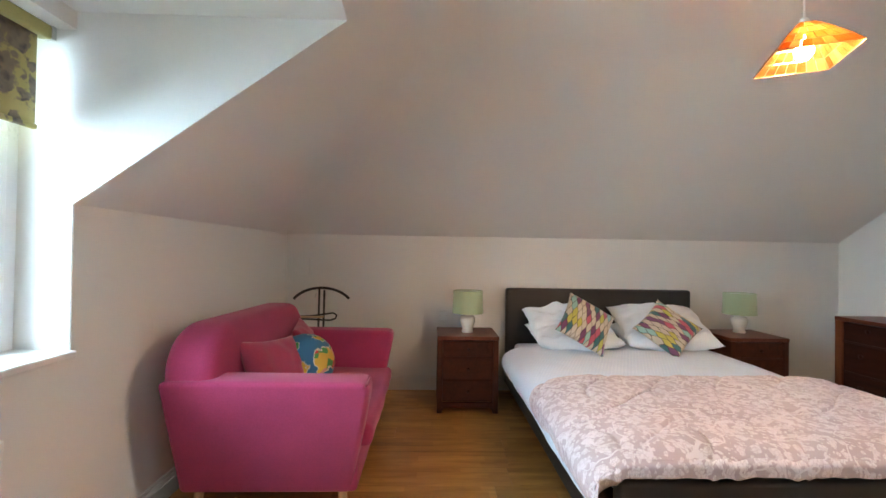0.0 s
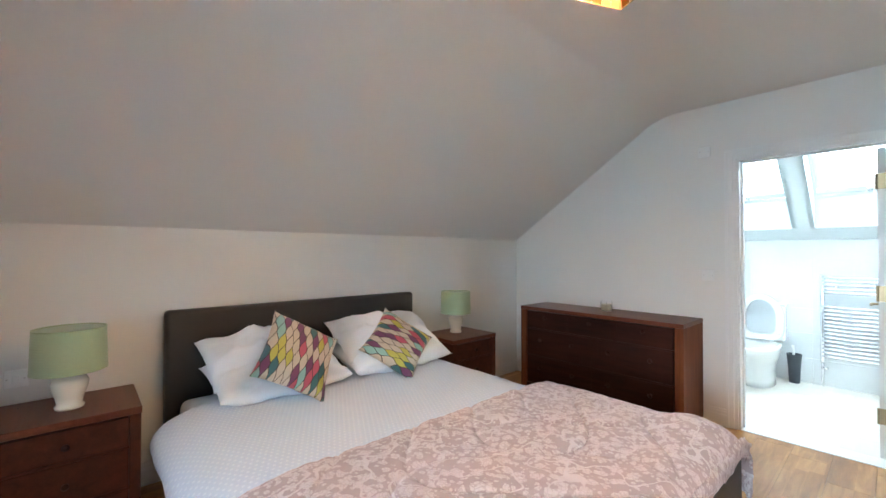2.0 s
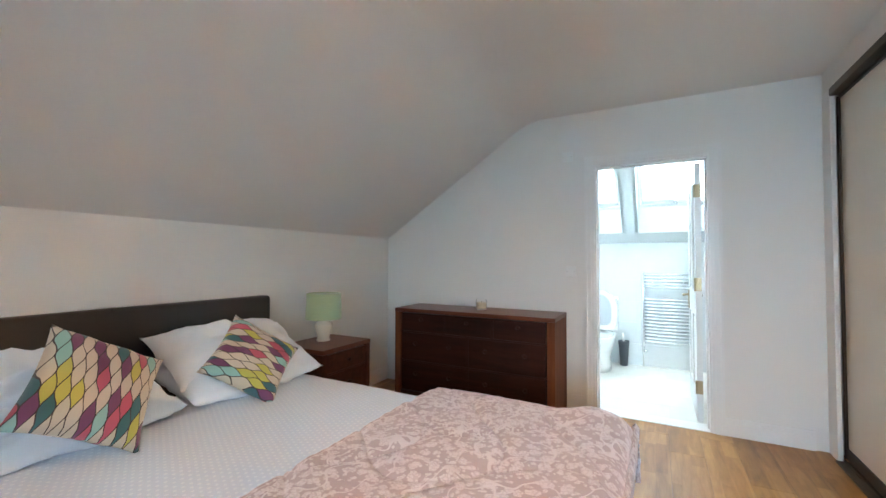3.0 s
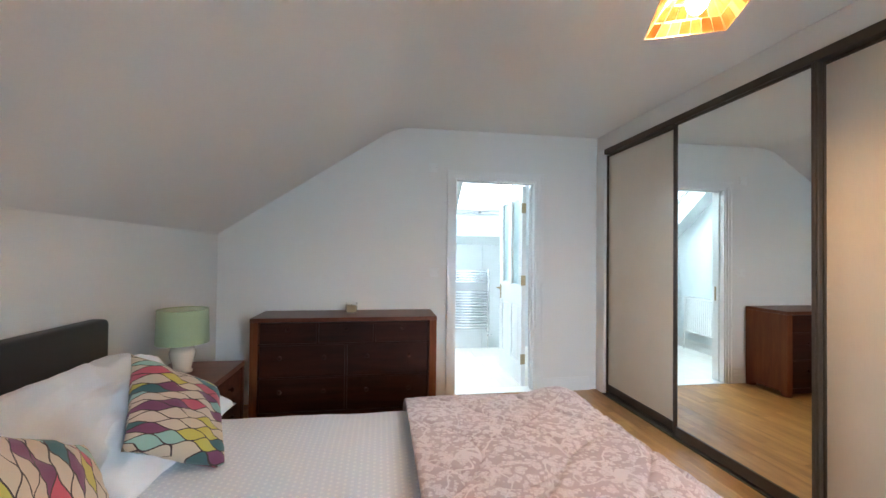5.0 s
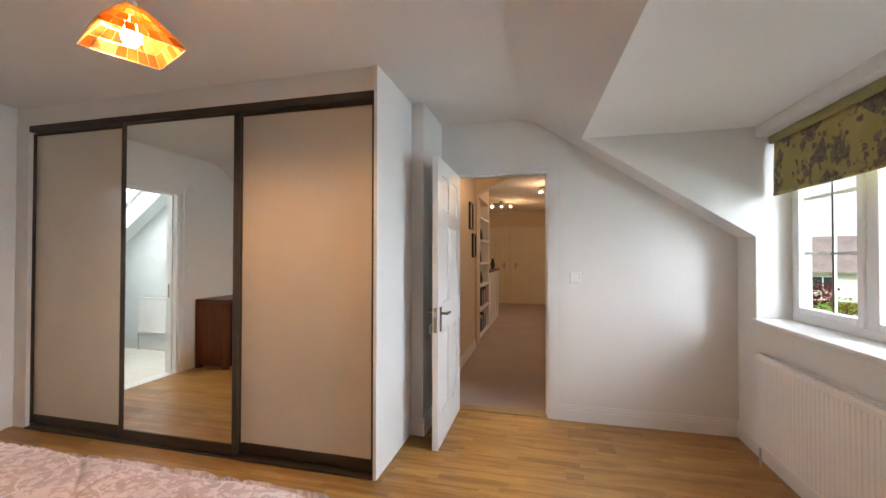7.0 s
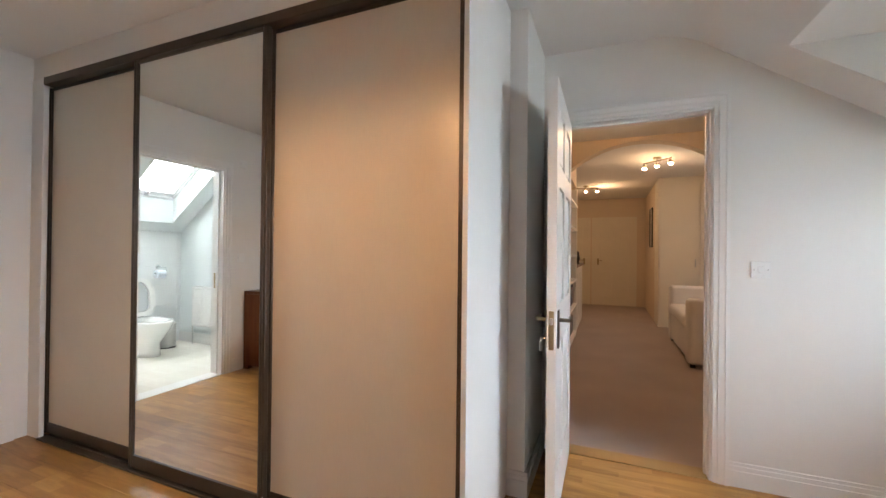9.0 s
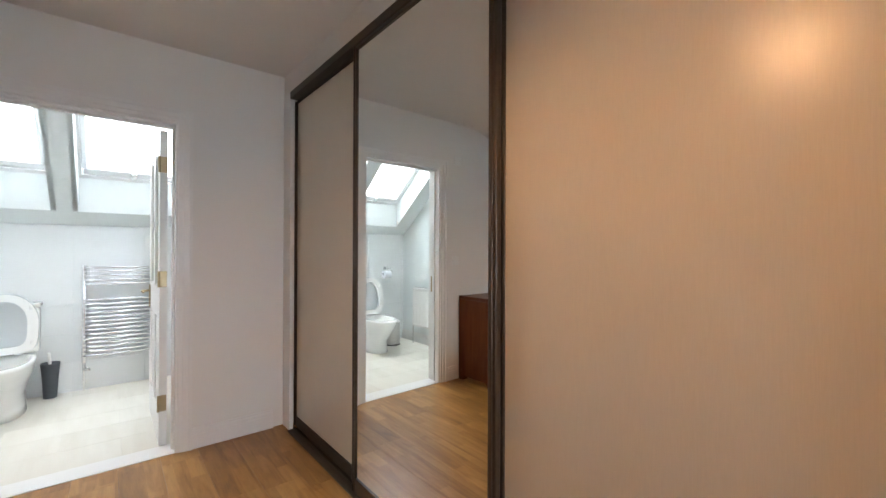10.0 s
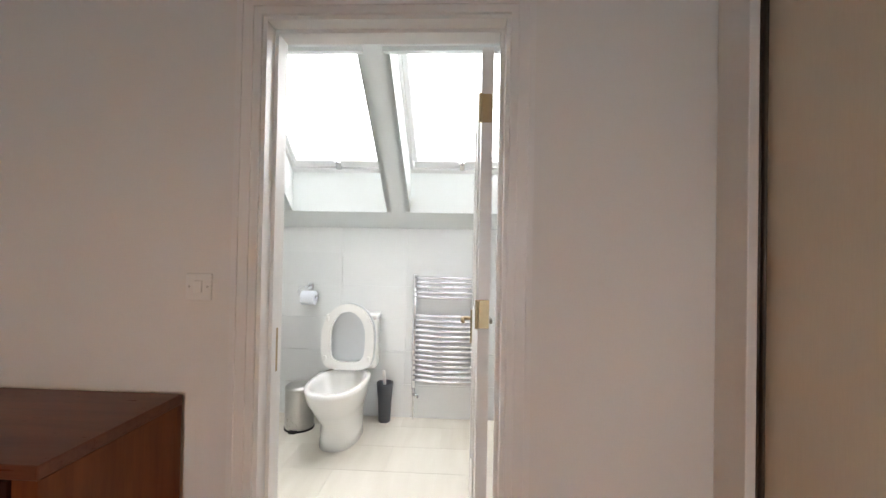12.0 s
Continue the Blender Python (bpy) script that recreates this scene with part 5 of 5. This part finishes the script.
def towel_rail():
    r = thing("towel_rail", "chrome ladder towel radiator with curved bars", "towel radiator")
    ya, yb, x = 1.87, 2.378, BX - 0.035
    for y in (ya, yb):
        part("post", rounded(x - 0.018, y - 0.016, 0.235, x + 0.018, y + 0.016, 1.10, 0.01, 3), M["chrome"], r, smooth=True)
    zs = [1.075, 1.04, 1.005, 0.965, 0.93] + [0.79 - 0.0375 * k for k in range(14)]
    for z in zs:
        pts = [(x - 0.01 - 0.045 * math.sin(math.pi * k / 12), ya + (yb - ya) * k / 12, z) for k in range(13)]
        part("bar", tube(pts, 0.0105, 10), M["chrome"], r, smooth=True)
    for y, z in ((ya + 0.1, 0.98), (yb - 0.1, 0.98), (ya + 0.1, 0.34), (yb - 0.1, 0.34)):
        part("wall_bracket", tube([(x, y, z), (BX, y, z)], 0.009), M["chrome"], r)
    for y in (ya, yb):
        v = part("valve", merge(tube([(x, y, 0.235), (x, y, 0.17)], 0.013), tube([(x, y, 0.19), (x - 0.03, y - 0.02, 0.19), (x - 0.05, y - 0.035, 0.19)], 0.013)), M["chrome"], r, smooth=True)
        part("pipe", tube([(x, y, 0.0), (x, y, 0.18)], 0.008), M["chrome"], v)


towel_rail()


def roll_holder():
    h = thing("toilet_roll_holder", "chrome wall holder with a white paper roll", "roll holder", (BX - 0.009, 3.19, 0.99))
    part("mount", rounded(-0.02, -0.02, -0.025, -0.001, 0.02, 0.025, 0.004), M["chrome"], h)
    part("arm", tube([(-0.015, 0, 0.0), (-0.07, 0, 0.0), (-0.075, 0.06, -0.005), (-0.075, 0.075, -0.04), (-0.075, 0.06, -0.072), (-0.075, -0.08, -0.072)], 0.005), M["chrome"], h, smooth=True)
    b = lathe([(0.02, -0.05), (0.052, -0.05), (0.052, 0.05), (0.02, 0.05), (0.02, -0.05)], 28)
    bmesh.ops.transform(b, matrix=Matrix.Translation((-0.075, -0.01, -0.085)) @ Matrix.Rotation(radians(90), 4, "X"), verts=b.verts)
    part("paper_roll", b, M["pillow"], h, "white paper roll")


roll_holder()


def pedal_bin():
    b = thing("pedal_bin", "small round steel pedal bin beside the toilet", "bin", (6.03, 3.165, 0))
    part("body", lathe([(0.0, 0.012), (0.098, 0.012), (0.1, 0.02), (0.1, 0.275), (0.098, 0.28), (0.0, 0.28)], 36), M["steel"], b, smooth=True)
    part("lid", lathe([(0.102, 0.281), (0.102, 0.295), (0.09, 0.306), (0.04, 0.316), (0.0, 0.318)], 36), M["steel"], b, smooth=True)
    part("base_ring", lathe([(0.0, 0.0), (0.104, 0.0), (0.104, 0.014), (0.0, 0.014)], 36), M["black"], b)
    part("pedal", rounded(-0.135, -0.025, 0.008, -0.09, 0.025, 0.02, 0.004), M["black"], b)


pedal_bin()


def toilet_brush():
    b = thing("toilet_brush", "dark grey toilet brush holder with a white handle", "toilet brush", (6.19, 2.585, 0))
    part("holder", lathe([(0.0, 0.0), (0.042, 0.0), (0.044, 0.01), (0.05, 0.15), (0.06, 0.27), (0.062, 0.29), (0.058, 0.29), (0.05, 0.2), (0.0, 0.2)], 28), M["grey_plastic"], b, smooth=True)
    part("handle", tube([(0, 0, 0.2), (0.0, 0.004, 0.3), (-0.004, 0.01, 0.375)], 0.011), M["plastic"], b, "white brush handle", True)


toilet_brush()
radiator("radiator_bath", "white panel radiator on the bathroom wall", (4.95, BN, 0), 0, 0.95, 0.24, 0.74)
skirting("baseboard_bath", [(XE + 0.15, BN, BX, BN, 0, -1)], "white bathroom skirting")


# ---- hall ----
def hall_door(x0, x1, label, hinge_right):
    d = thing("hall_door", label, "door", (HDX, 0, 0), group="doors at the hall end")
    y = HEND
    part("architrave", boxes((x0 - 0.07, y, 0, x0, y + 0.02, 2.07), (x1, y, 0, x1 + 0.07, y + 0.02, 2.07), (x0, y, 2.0, x1, y + 0.02, 2.07)), M["cream"], d)
    part("leaf", boxes((x0 + 0.003, y + 0.001, 0.005, x1 - 0.003, y + 0.008, 1.997)), M["cream"], d)
    w = x1 - x0
    for a, b in ((x0 + 0.1, x0 + w / 2 - 0.04), (x0 + w / 2 + 0.04, x1 - 0.1)):
        for z0, z1 in ((0.2, 0.8), (1.0, 1.5), (1.6, 1.88)):
            part("panel", rounded(a, y + 0.004, z0, b, y + 0.014, z1, 0.005, 1), M["cream"], d)
    hx = x0 + 0.07 if not hinge_right else x1 - 0.07
    part("handle", merge(rounded(hx - 0.02, y + 0.008, 0.95, hx + 0.02, y + 0.016, 1.1, 0.003), tube([(hx, y + 0.01, 1.05), (hx, y + 0.05, 1.05), (hx + (0.09 if not hinge_right else -0.09), y + 0.05, 1.05)], 0.008)), M["brass"], d)


hall_door(0.60, 1.43, "closed cream panelled door at the end of the hall", True)
hall_door(1.60, 2.30, "closed cream panelled door at the end of the hall", False)


def hall_cupboard():
    c = thing("hall_cupboard", "tall cream built-in cupboard with two plain doors", "cupboard", (-0.22, HDY, 0))
    part("carcass", boxes((HX0, -5.61, 0.0, 0.42, -5.022, HC - 0.002)), M["cream"], c)
    for a, b, hx in ((-0.18, 0.40, -0.11), (-0.78, -0.186, -0.25)):
        d = part("door", rounded(a, -5.021, 0.08, b, -5.0, 2.38, 0.003), M["cream"], c)
        part("handle", tube([(hx, -5.0, 1.02), (hx, -4.97, 1.03), (hx, -4.97, 1.13), (hx, -5.0, 1.14)], 0.008), M["steel"], d, "steel bow handle")


hall_cupboard()


def slip_sofa():
    s = thing("white_sofa", "sofa in a loose white cover along the hall wall", "sofa", (-0.19, 0.13, 0))
    def blob(*a, r=0.05):
        bm = rounded(*a, r, 4)
        for v in bm.verts:
            v.co += Vector((noise.noise(v.co * 5), noise.noise(v.co * 5 + Vector((7, 0, 0))), noise.noise(v.co * 4))) * 0.012
        return bm
    y0, y1 = -4.05, -2.47
    part("base", blob(-0.42, y0, 0.03, 0.34, y1, 0.42), M["white_loose"], s, smooth=True)
    part("seat_cushion", blob(-0.2, y0 + 0.2, 0.40, 0.38, y1 - 0.2, 0.54), M["white_loose"], s, smooth=True)
    part("backrest", blob(-0.48, y0, 0.1, -0.2, y1, 0.82), M["white_loose"], s, smooth=True)
    part("arm", blob(-0.42, y1 - 0.2, 0.03, 0.36, y1 + 0.0, 0.74), M["white_loose"], s, smooth=True)
    part("arm", blob(-0.42, y0, 0.03, 0.36, y0 + 0.2, 0.78), M["white_loose"], s, smooth=True)
    for x in (-0.38, 0.28):
        for y in (y0 + 0.03, y1 - 0.08):
            part("foot", rounded(x, y, 0.0, x + 0.05, y + 0.05, 0.06, 0.004), M["black"], s)
    soft("folded_blanket", rounded(-0.36, -3.0, 0.835, -0.16, -2.6, 0.875, 0.018, 3), M["plum"], pose(-0.19, 0.13, -0.03), "dark plum blanket folded over the white sofa", "blanket")


slip_sofa()


def bookcase():
    b = thing("bookcase", "white open bookcase built into the hall wall", "bookcase", (HDX, HDY, 0))
    y0, y1, x0, x1 = -3.6, -2.52, 1.575, 1.845
    part("side", rounded(x0 - 0.03, y0, 0.0, x1, y0 + 0.06, 2.15, 0.006), M["white"], b)
    part("side", rounded(x0 - 0.03, y1 - 0.04, 0.0, x1, y1, 2.15, 0.006), M["white"], b)
    zs = [0.1, 0.5, 0.86, 1.2, 1.56, 1.9]
    for z in zs:
        part("shelf", rounded(x0 - 0.04, y0 + 0.06, z - 0.025, x1, y1 - 0.04, z, 0.003), M["white"], b)
    return zs, y0, y1, x0


bzs, by0, by1, bx0 = bookcase()
rng = random.Random(11)
palette = [plain("book_cover", c, 0.6, var=0.1) for c in ((0.05, 0.05, 0.07), (0.3, 0.05, 0.04), (0.6, 0.55, 0.45), (0.08, 0.14, 0.22), (0.75, 0.72, 0.68), (0.12, 0.09, 0.06))]
for z in (0.1, 0.5):
    y = by0 + 0.08
    while y < by1 - 0.5 + rng.uniform(0, 0.3):
        t, h = rng.uniform(0.025, 0.05), rng.uniform(0.2, 0.29)
        bk = thing("book", "upright hardback book on the hall bookcase", "book", (HDX, HDY, 0), group="books on the bookcase")
        d = rng.uniform(0.15, 0.19)
        m = palette[rng.randrange(6)]
        part("cover", merge(rounded(bx0 + 0.01, y, z + 0.001, bx0 + d, y + 0.004, z + h, 0.001), rounded(bx0 + 0.01, y + t - 0.004, z + 0.001, bx0 + d, y + t, z + h, 0.001), boxes((bx0 + 0.008, y, z + 0.001, bx0 + 0.012, y + t, z + h))), m, bk)
        part("pages", boxes((bx0 + 0.013, y + 0.004, z + 0.005, bx0 + d - 0.004, y + t - 0.004, z + h - 0.004)), M["pillow"], bk, "cream paper pages")
        y += t + 0.002


def picture(at, w, h, facing, label, tone, tilt=0.0, name="picture_frame"):
    """A framed picture. facing 90: hangs on an east wall facing -x."""
    p = thing(name, label, "picture", at, 0)
    m = Matrix.Rotation(radians(facing), 4, "Z") @ Matrix.Rotation(radians(tilt), 4, "X")
    def fr(*a):
        bm = rounded(*a, 0.003)
        bmesh.ops.transform(bm, matrix=m, verts=bm.verts)
        return bm
    f = 0.03
    part("frame", merge(fr(-w / 2, -0.025, 0, -w / 2 + f, 0, h), fr(w / 2 - f, -0.025, 0, w / 2, 0, h), fr(-w / 2 + f, -0.025, 0, w / 2 - f, 0, f), fr(-w / 2 + f, -0.025, h - f, w / 2 - f, 0, h)), M["black"], p, "dark wooden frame")
    bm = boxes((-w / 2 + f, -0.008, f, w / 2 - f, -0.002, h - f))
    bmesh.ops.transform(bm, matrix=m, verts=bm.verts)
    part("print", bm, tone, p, "muted print behind glass")


art = plain("muted_print", (0.42, 0.36, 0.28), 0.4, var=0.5, big=9, fine=30)
picture((HX1 - 0.001, -1.81, 1.66), 0.26, 0.36, -90, "small dark-framed picture on the hall wall", art)
picture((HX1 - 0.001, -2.04, 1.29), 0.26, 0.33, -90, "small dark-framed picture on the hall wall", art)
picture((0.201, -6.1, 1.35), 0.5, 0.75, 90, "dark-framed picture on the hall wall", art)
for z, y in ((0.86, -3.2), (1.2, -3.1), (1.56, -3.25)):
    picture((bx0 + 0.06 + HDX, y + HDY, z + 0.001), 0.16, 0.2, -90, "small photo frame standing on the bookcase", art, -8)


def half_wall():
    h = thing("stair_half_wall", "white panelled half wall with a dark handrail cap", "balustrade", (HDX, HDY, 0))
    part("panel_wall", boxes((1.58, -5.4, 0.0, 1.66, -3.725, 1.0)), M["white"], h)
    part("cap", rounded(1.55, -5.43, 1.0, 1.69, -3.725, 1.035, 0.008), M["mahogany_lit_top"], h, "dark wooden cap")
    for k in range(4):
        y = -5.3 + 0.4 * k
        part("moulding", boxes((1.572, y, 0.15, 1.58, y + 0.012, 0.9), (1.572, y + 0.3, 0.15, 1.58, y + 0.312, 0.9), (1.572, y + 0.012, 0.15, 1.58, y + 0.3, 0.162), (1.572, y + 0.012, 0.888, 1.58, y + 0.3, 0.9)), M["white"], h)


half_wall()
soft("ornament", lathe([(0.0, 0.0), (0.045, 0.0), (0.03, 0.03), (0.05, 0.09), (0.035, 0.15), (0.03, 0.17), (0.035, 0.2), (0.0, 0.22)], 20), M["black"], pose(1.47, -4.65, 1.036), "small dark ornament on the half wall", "ornament")


def spot_bar(at, n, turn, label):
    s = thing("ceiling_spotlight", label, "spotlight", at, turn, group="hall ceiling spotlights")
    part("mount", lathe([(0.0, 0.0), (0.05, 0.0), (0.05, -0.02), (0.0, -0.024)], 20), M["brass"], s, "brass ceiling plate")
    part("bar", tube([(-0.22 if n > 1 else -0.01, 0, -0.045), (0.22 if n > 1 else 0.12, 0, -0.045)], 0.008), M["brass"], s)
    part("stem", tube([(0, 0, -0.02), (0, 0, -0.045)], 0.007), M["brass"], s)
    for k in range(n):
        x = 0.0 if n == 1 else -0.2 + 0.4 * k / (n - 1)
        if n == 1:
            x = 0.12
        sp = part("spot_head", lathe([(0.012, -0.06), (0.025, -0.075), (0.036, -0.11), (0.034, -0.11), (0.022, -0.08), (0.0, -0.07)], 18, (x, 0)), M["brass"], s, smooth=True)
        part("bulb", lathe([(0.0, -0.135), (0.018, -0.13), (0.028, -0.112), (0.02, -0.09), (0.0, -0.085)], 16, (x, 0)), M["spot"], sp, "glowing bulb", True)


spot_bar((0.67, -1.25, HC), 1, 20, "brass ceiling spotlight, lit")
spot_bar((0.38, -3.34, HC), 3, -45, "brass bar of three ceiling spotlights, lit")
spot_bar((1.38, -5.45, HC), 3, 5, "brass bar of three ceiling spotlights, lit")


# ---- outside ----
GZ = -2.6
q = Mat("lawn_grass", rough=0.95)
n = q.noise(0.25, 4) * 0.6 + q.noise(6, 3) * 0.4
q.put("Base Color", q.mix(n.band(0.3, 0.7), (0.08, 0.20, 0.02), (0.16, 0.32, 0.04))).bump(q.noise(14, 3), 0.6, 0.05)
M["grass"] = q.m
M["asphalt"] = plain("grey_asphalt", (0.06, 0.06, 0.065), 0.9, var=0.2, big=0.5, fine=30)
M["roof"] = plain("grey_roof_tile", (0.26, 0.23, 0.22), 0.8, var=0.25, big=1.0, fine=8, bump=0.3, depth=0.03)
M["leaf_green"] = plain("green_leaves", (0.06, 0.13, 0.03), 0.7, var=0.4, big=3, fine=15)
M["leaf_red"] = plain("red_leaves", (0.22, 0.03, 0.035), 0.7, var=0.4, big=3, fine=15)
M["leaf_yellow"] = plain("yellow_leaves", (0.35, 0.28, 0.03), 0.7, var=0.4, big=3, fine=15)
M["bark"] = plain("bark", (0.1, 0.07, 0.05), 0.9, var=0.3, fine=20)
M["dark_glass"] = plain("dark_window_glass", (0.04, 0.05, 0.06), 0.1, var=0.1, bump=0)
structure("ground", boxes((-300, -300, GZ - 0.3, 300, 300, GZ)), M["grass"], "green lawns outside the house", "ground")
rd = boxes((-60, -2.2, GZ, 60, 2.2, GZ + 0.02))
bmesh.ops.transform(rd, matrix=Matrix.Translation((-18.5, -25.5, 0)) @ Matrix.Rotation(radians(-33.5), 4, "Z"), verts=rd.verts)
structure("road", rd, M["asphalt"], "grey estate road between lawns", "road")
kb = bmesh.new()
for y in (-2.35, 2.2):
    add_box(kb, -60, y, GZ, 60, y + 0.15, GZ + 0.1)
bmesh.ops.transform(kb, matrix=Matrix.Translation((-18.5, -25.5, 0)) @ Matrix.Rotation(radians(-33.5), 4, "Z"), verts=kb.verts)
structure("kerb", kb, M["grout"], "pale concrete kerbs", "kerb")
structure("house_wing", boxes((-2.95, -8.5, GZ, -1.12, -3.0, 2.4)), M["outer"], "white rendered wing of the house", "wall")


def bungalow(at, turn, w, d):
    h = thing("house", "white bungalow with a grey tiled roof across the road", "house", at, turn, group="houses across the road")
    part("wall", boxes((-w / 2, -d / 2, 0, w / 2, d / 2, 2.7)), M["outer"], h)
    part("gable", prism([(-d / 2, 2.7), (d / 2, 2.7), (0, 5.4)], 0, -w / 2, w / 2), M["outer"], h)
    for s in (-1, 1):
        part("roof_slope", prism([(s * (d / 2 + 0.4), 2.35), (0, 5.5), (0, 5.65), (s * (d / 2 + 0.4), 2.5)], 0, -w / 2 - 0.3, w / 2 + 0.3), M["roof"], h)
    part("chimney", boxes((w / 4 - 0.4, -0.4, 4.8, w / 4 + 0.4, 0.4, 6.6)), M["bark"], h)
    for x in (-w / 3, 0.0, w / 3):
        win = part("window", boxes((x - 0.8, d / 2, 0.9, x + 0.8, d / 2 + 0.05, 2.1)), M["upvc"], h)
        for k in (-0.38, 0.38):
            part("pane", boxes((x + k - 0.34, d / 2 + 0.05, 0.97, x + k + 0.34, d / 2 + 0.055, 2.03)), M["dark_glass"], win)


bungalow((-25.0, -41.5, GZ), -33, 13, 8)
bungalow((-36.0, -33.0, GZ), -40, 14, 8)


def leafy(name, label, category, at, size, material, trunk, seed, count=900):
    """A plant of a trunk with limbs and many small leaf clumps."""
    rng = random.Random(seed)
    t = thing(name, label, category, at)
    sx, sz = size
    bm = tube([(0, 0, 0), (0.05, 0.02, trunk * 0.6), (0, 0.05, trunk + sz * 0.5)], 0.05 + 0.03 * sz, 8)
    for v in bm.verts:
        f = 1 - 0.6 * max(0, v.co.z) / (trunk + sz)
        v.co.x *= f
        v.co.y *= f
    for k in range(6):
        a = k * 1.05
        bm = merge(bm, tube([(0, 0, trunk * 0.7 + 0.05 * k), (sx * 0.25 * math.cos(a), sx * 0.25 * math.sin(a), trunk + sz * 0.3), (sx * 0.42 * math.cos(a), sx * 0.42 * math.sin(a), trunk + sz * 0.55)], 0.03, 6))
    part("trunk", bm, M["bark"], t)
    verts, polys = [], []
    lobes = [(rng.uniform(-0.5, 0.5) * sx, rng.uniform(-0.5, 0.5) * sx, trunk + sz * rng.uniform(0.25, 0.8), rng.uniform(0.22, 0.4) * sx) for _ in range(9)]
    for _ in range(count):
        lx, ly, lz, lr = lobes[rng.randrange(9)]
        d = Vector((rng.gauss(0, 1), rng.gauss(0, 1), rng.gauss(0, 1))).normalized() * lr * rng.uniform(0.5, 1.05)
        c = Vector((lx, ly, lz)) + d
        if c.z < 0.1:
            continue
        r = rng.uniform(0.06, 0.13) * (0.5 + 0.2 * sx)
        u = Vector((rng.gauss(0, 1), rng.gauss(0, 1), rng.gauss(0, 1))).normalized()
        w = u.orthogonal().normalized()
        o = len(verts)
        verts += [c - u * r, c + w * r * 0.6, c + u * r, c - w * r * 0.6 + Vector((0, 0, r * 0.3))]
        polys += [(o, o + 1, o + 2), (o, o + 2, o + 3)]
    me = bpy.data.meshes.new("crown")
    me.from_pydata(verts, [], polys)
    me.materials.append(material)
    cr = new("crown", me)
    cr.parent = t


leafy("red_shrub", "dark red shrub on the lawn", "shrub", (-14.6, -26.0, GZ), (2.8, 1.9), M["leaf_red"], 0.2, 1)
leafy("yellow_shrub", "small yellow shrub on the lawn", "shrub", (-16.9, -25.5, GZ), (1.4, 1.0), M["leaf_yellow"], 0.2, 2, 400)
leafy("young_tree", "young green tree on the lawn", "tree", (-15.0, -18.2, GZ), (2.2, 2.6), M["leaf_green"], 1.2, 3, 1200)
leafy("garden_tree", "tall green tree behind the houses", "tree", (-58.0, -66.0, GZ), (7.0, 6.5), M["leaf_green"], 3.0, 4, 2500)
leafy("garden_hedge", "low green hedge plant by the road", "hedge", (-11.0, -11.5, GZ), (2.6, 1.2), M["leaf_green"], 0.1, 5, 1200)


# ---- cloudy sky beyond the gardens ----
q = Mat("white_cloudy_sky", (0, 0, 0), 1.0)
cl = q.noise(0.02, 4, (1, 1, 2.5))
q.put("Emission Color", q.mix(cl.band(0.3, 0.7), (0.80, 0.90, 1.0), (0.97, 0.99, 1.0))).put("Emission Strength", 0.95)
M["cloud"] = q.m
arc = [(230 * math.cos(radians(a)), 230 * math.sin(radians(a))) for a in range(110, 281, 10)]
arc += [(231 * math.cos(radians(a)), 231 * math.sin(radians(a))) for a in range(280, 109, -10)]
structure("backdrop", prism(arc, 2, GZ, 150), M["cloud"], "pale cloudy sky", "sky")


# ---- boards and tiles ----
def boards():
    rng = random.Random(4)
    pw, y, k = 0.193, YS - 0.03, 0
    while y < YN:
        x = XW - rng.uniform(0.05, 1.1)
        while x < XE + 0.02:
            x1 = x + 1.38
            a, b = max(x, XW - 0.02), min(x1, XE + 0.02)
            if b - a > 0.02:
                bm = boxes((a + 0.0006, y + 0.0006, -0.012, b - 0.0006, min(y + pw, YN + 0.01) - 0.0006, 0.0))
                part("floorboard", bm, M["oak"], floor)
            x = x1
        y += pw


boards()


def tiles():
    """Bathroom floor tiles and the wall tiles behind the toilet."""
    q = Mat("cream_floor_tile", rough=0.3)
    n = q.noise(2.0, 4, (1.0, 6, 1)) * 0.7 + q.rand() * 0.3
    q.put("Base Color", q.mix(n.band(0.25, 0.75), (0.66, 0.62, 0.54), (0.76, 0.73, 0.66))).bump(q.noise(30, 3), 0.05, 0.002)
    x, k = XE + 0.152, 0
    while x < BX:
        y = BS - 0.3 * (k % 2)
        while y < BN:
            a, b = max(y, BS), min(y + 0.6, BN)
            if b - a > 0.01:
                part("floor_tile", boxes((x + 0.0009, a + 0.0009, -0.0015, min(x + 0.3, BX) - 0.0009, b - 0.0009, 0.001)), q.m, floor_bath)
            y += 0.6
        x += 0.3
        k += 1
    q = Mat("white_wall_tile", rough=0.22)
    n = q.noise(3.0, 3) * 0.7 + q.rand() * 0.3
    q.put("Base Color", q.mix(n.band(0.25, 0.75), (0.77, 0.79, 0.79), (0.82, 0.84, 0.84))).bump(q.noise(40, 2), 0.03, 0.002)
    wall = bpy.data.objects["wall_bath_east"]
    z = 0.0
    while z < BK - 0.02:
        y = BS
        while y < BN - 0.01:
            part("wall_tile", boxes((BX - 0.008, y + 0.001, z + 0.001, BX - 0.0005, min(y + 0.5, BN) - 0.001, min(z + 0.25, BK) - 0.001)), q.m, wall)
            y += 0.5
        z += 0.25


tiles()
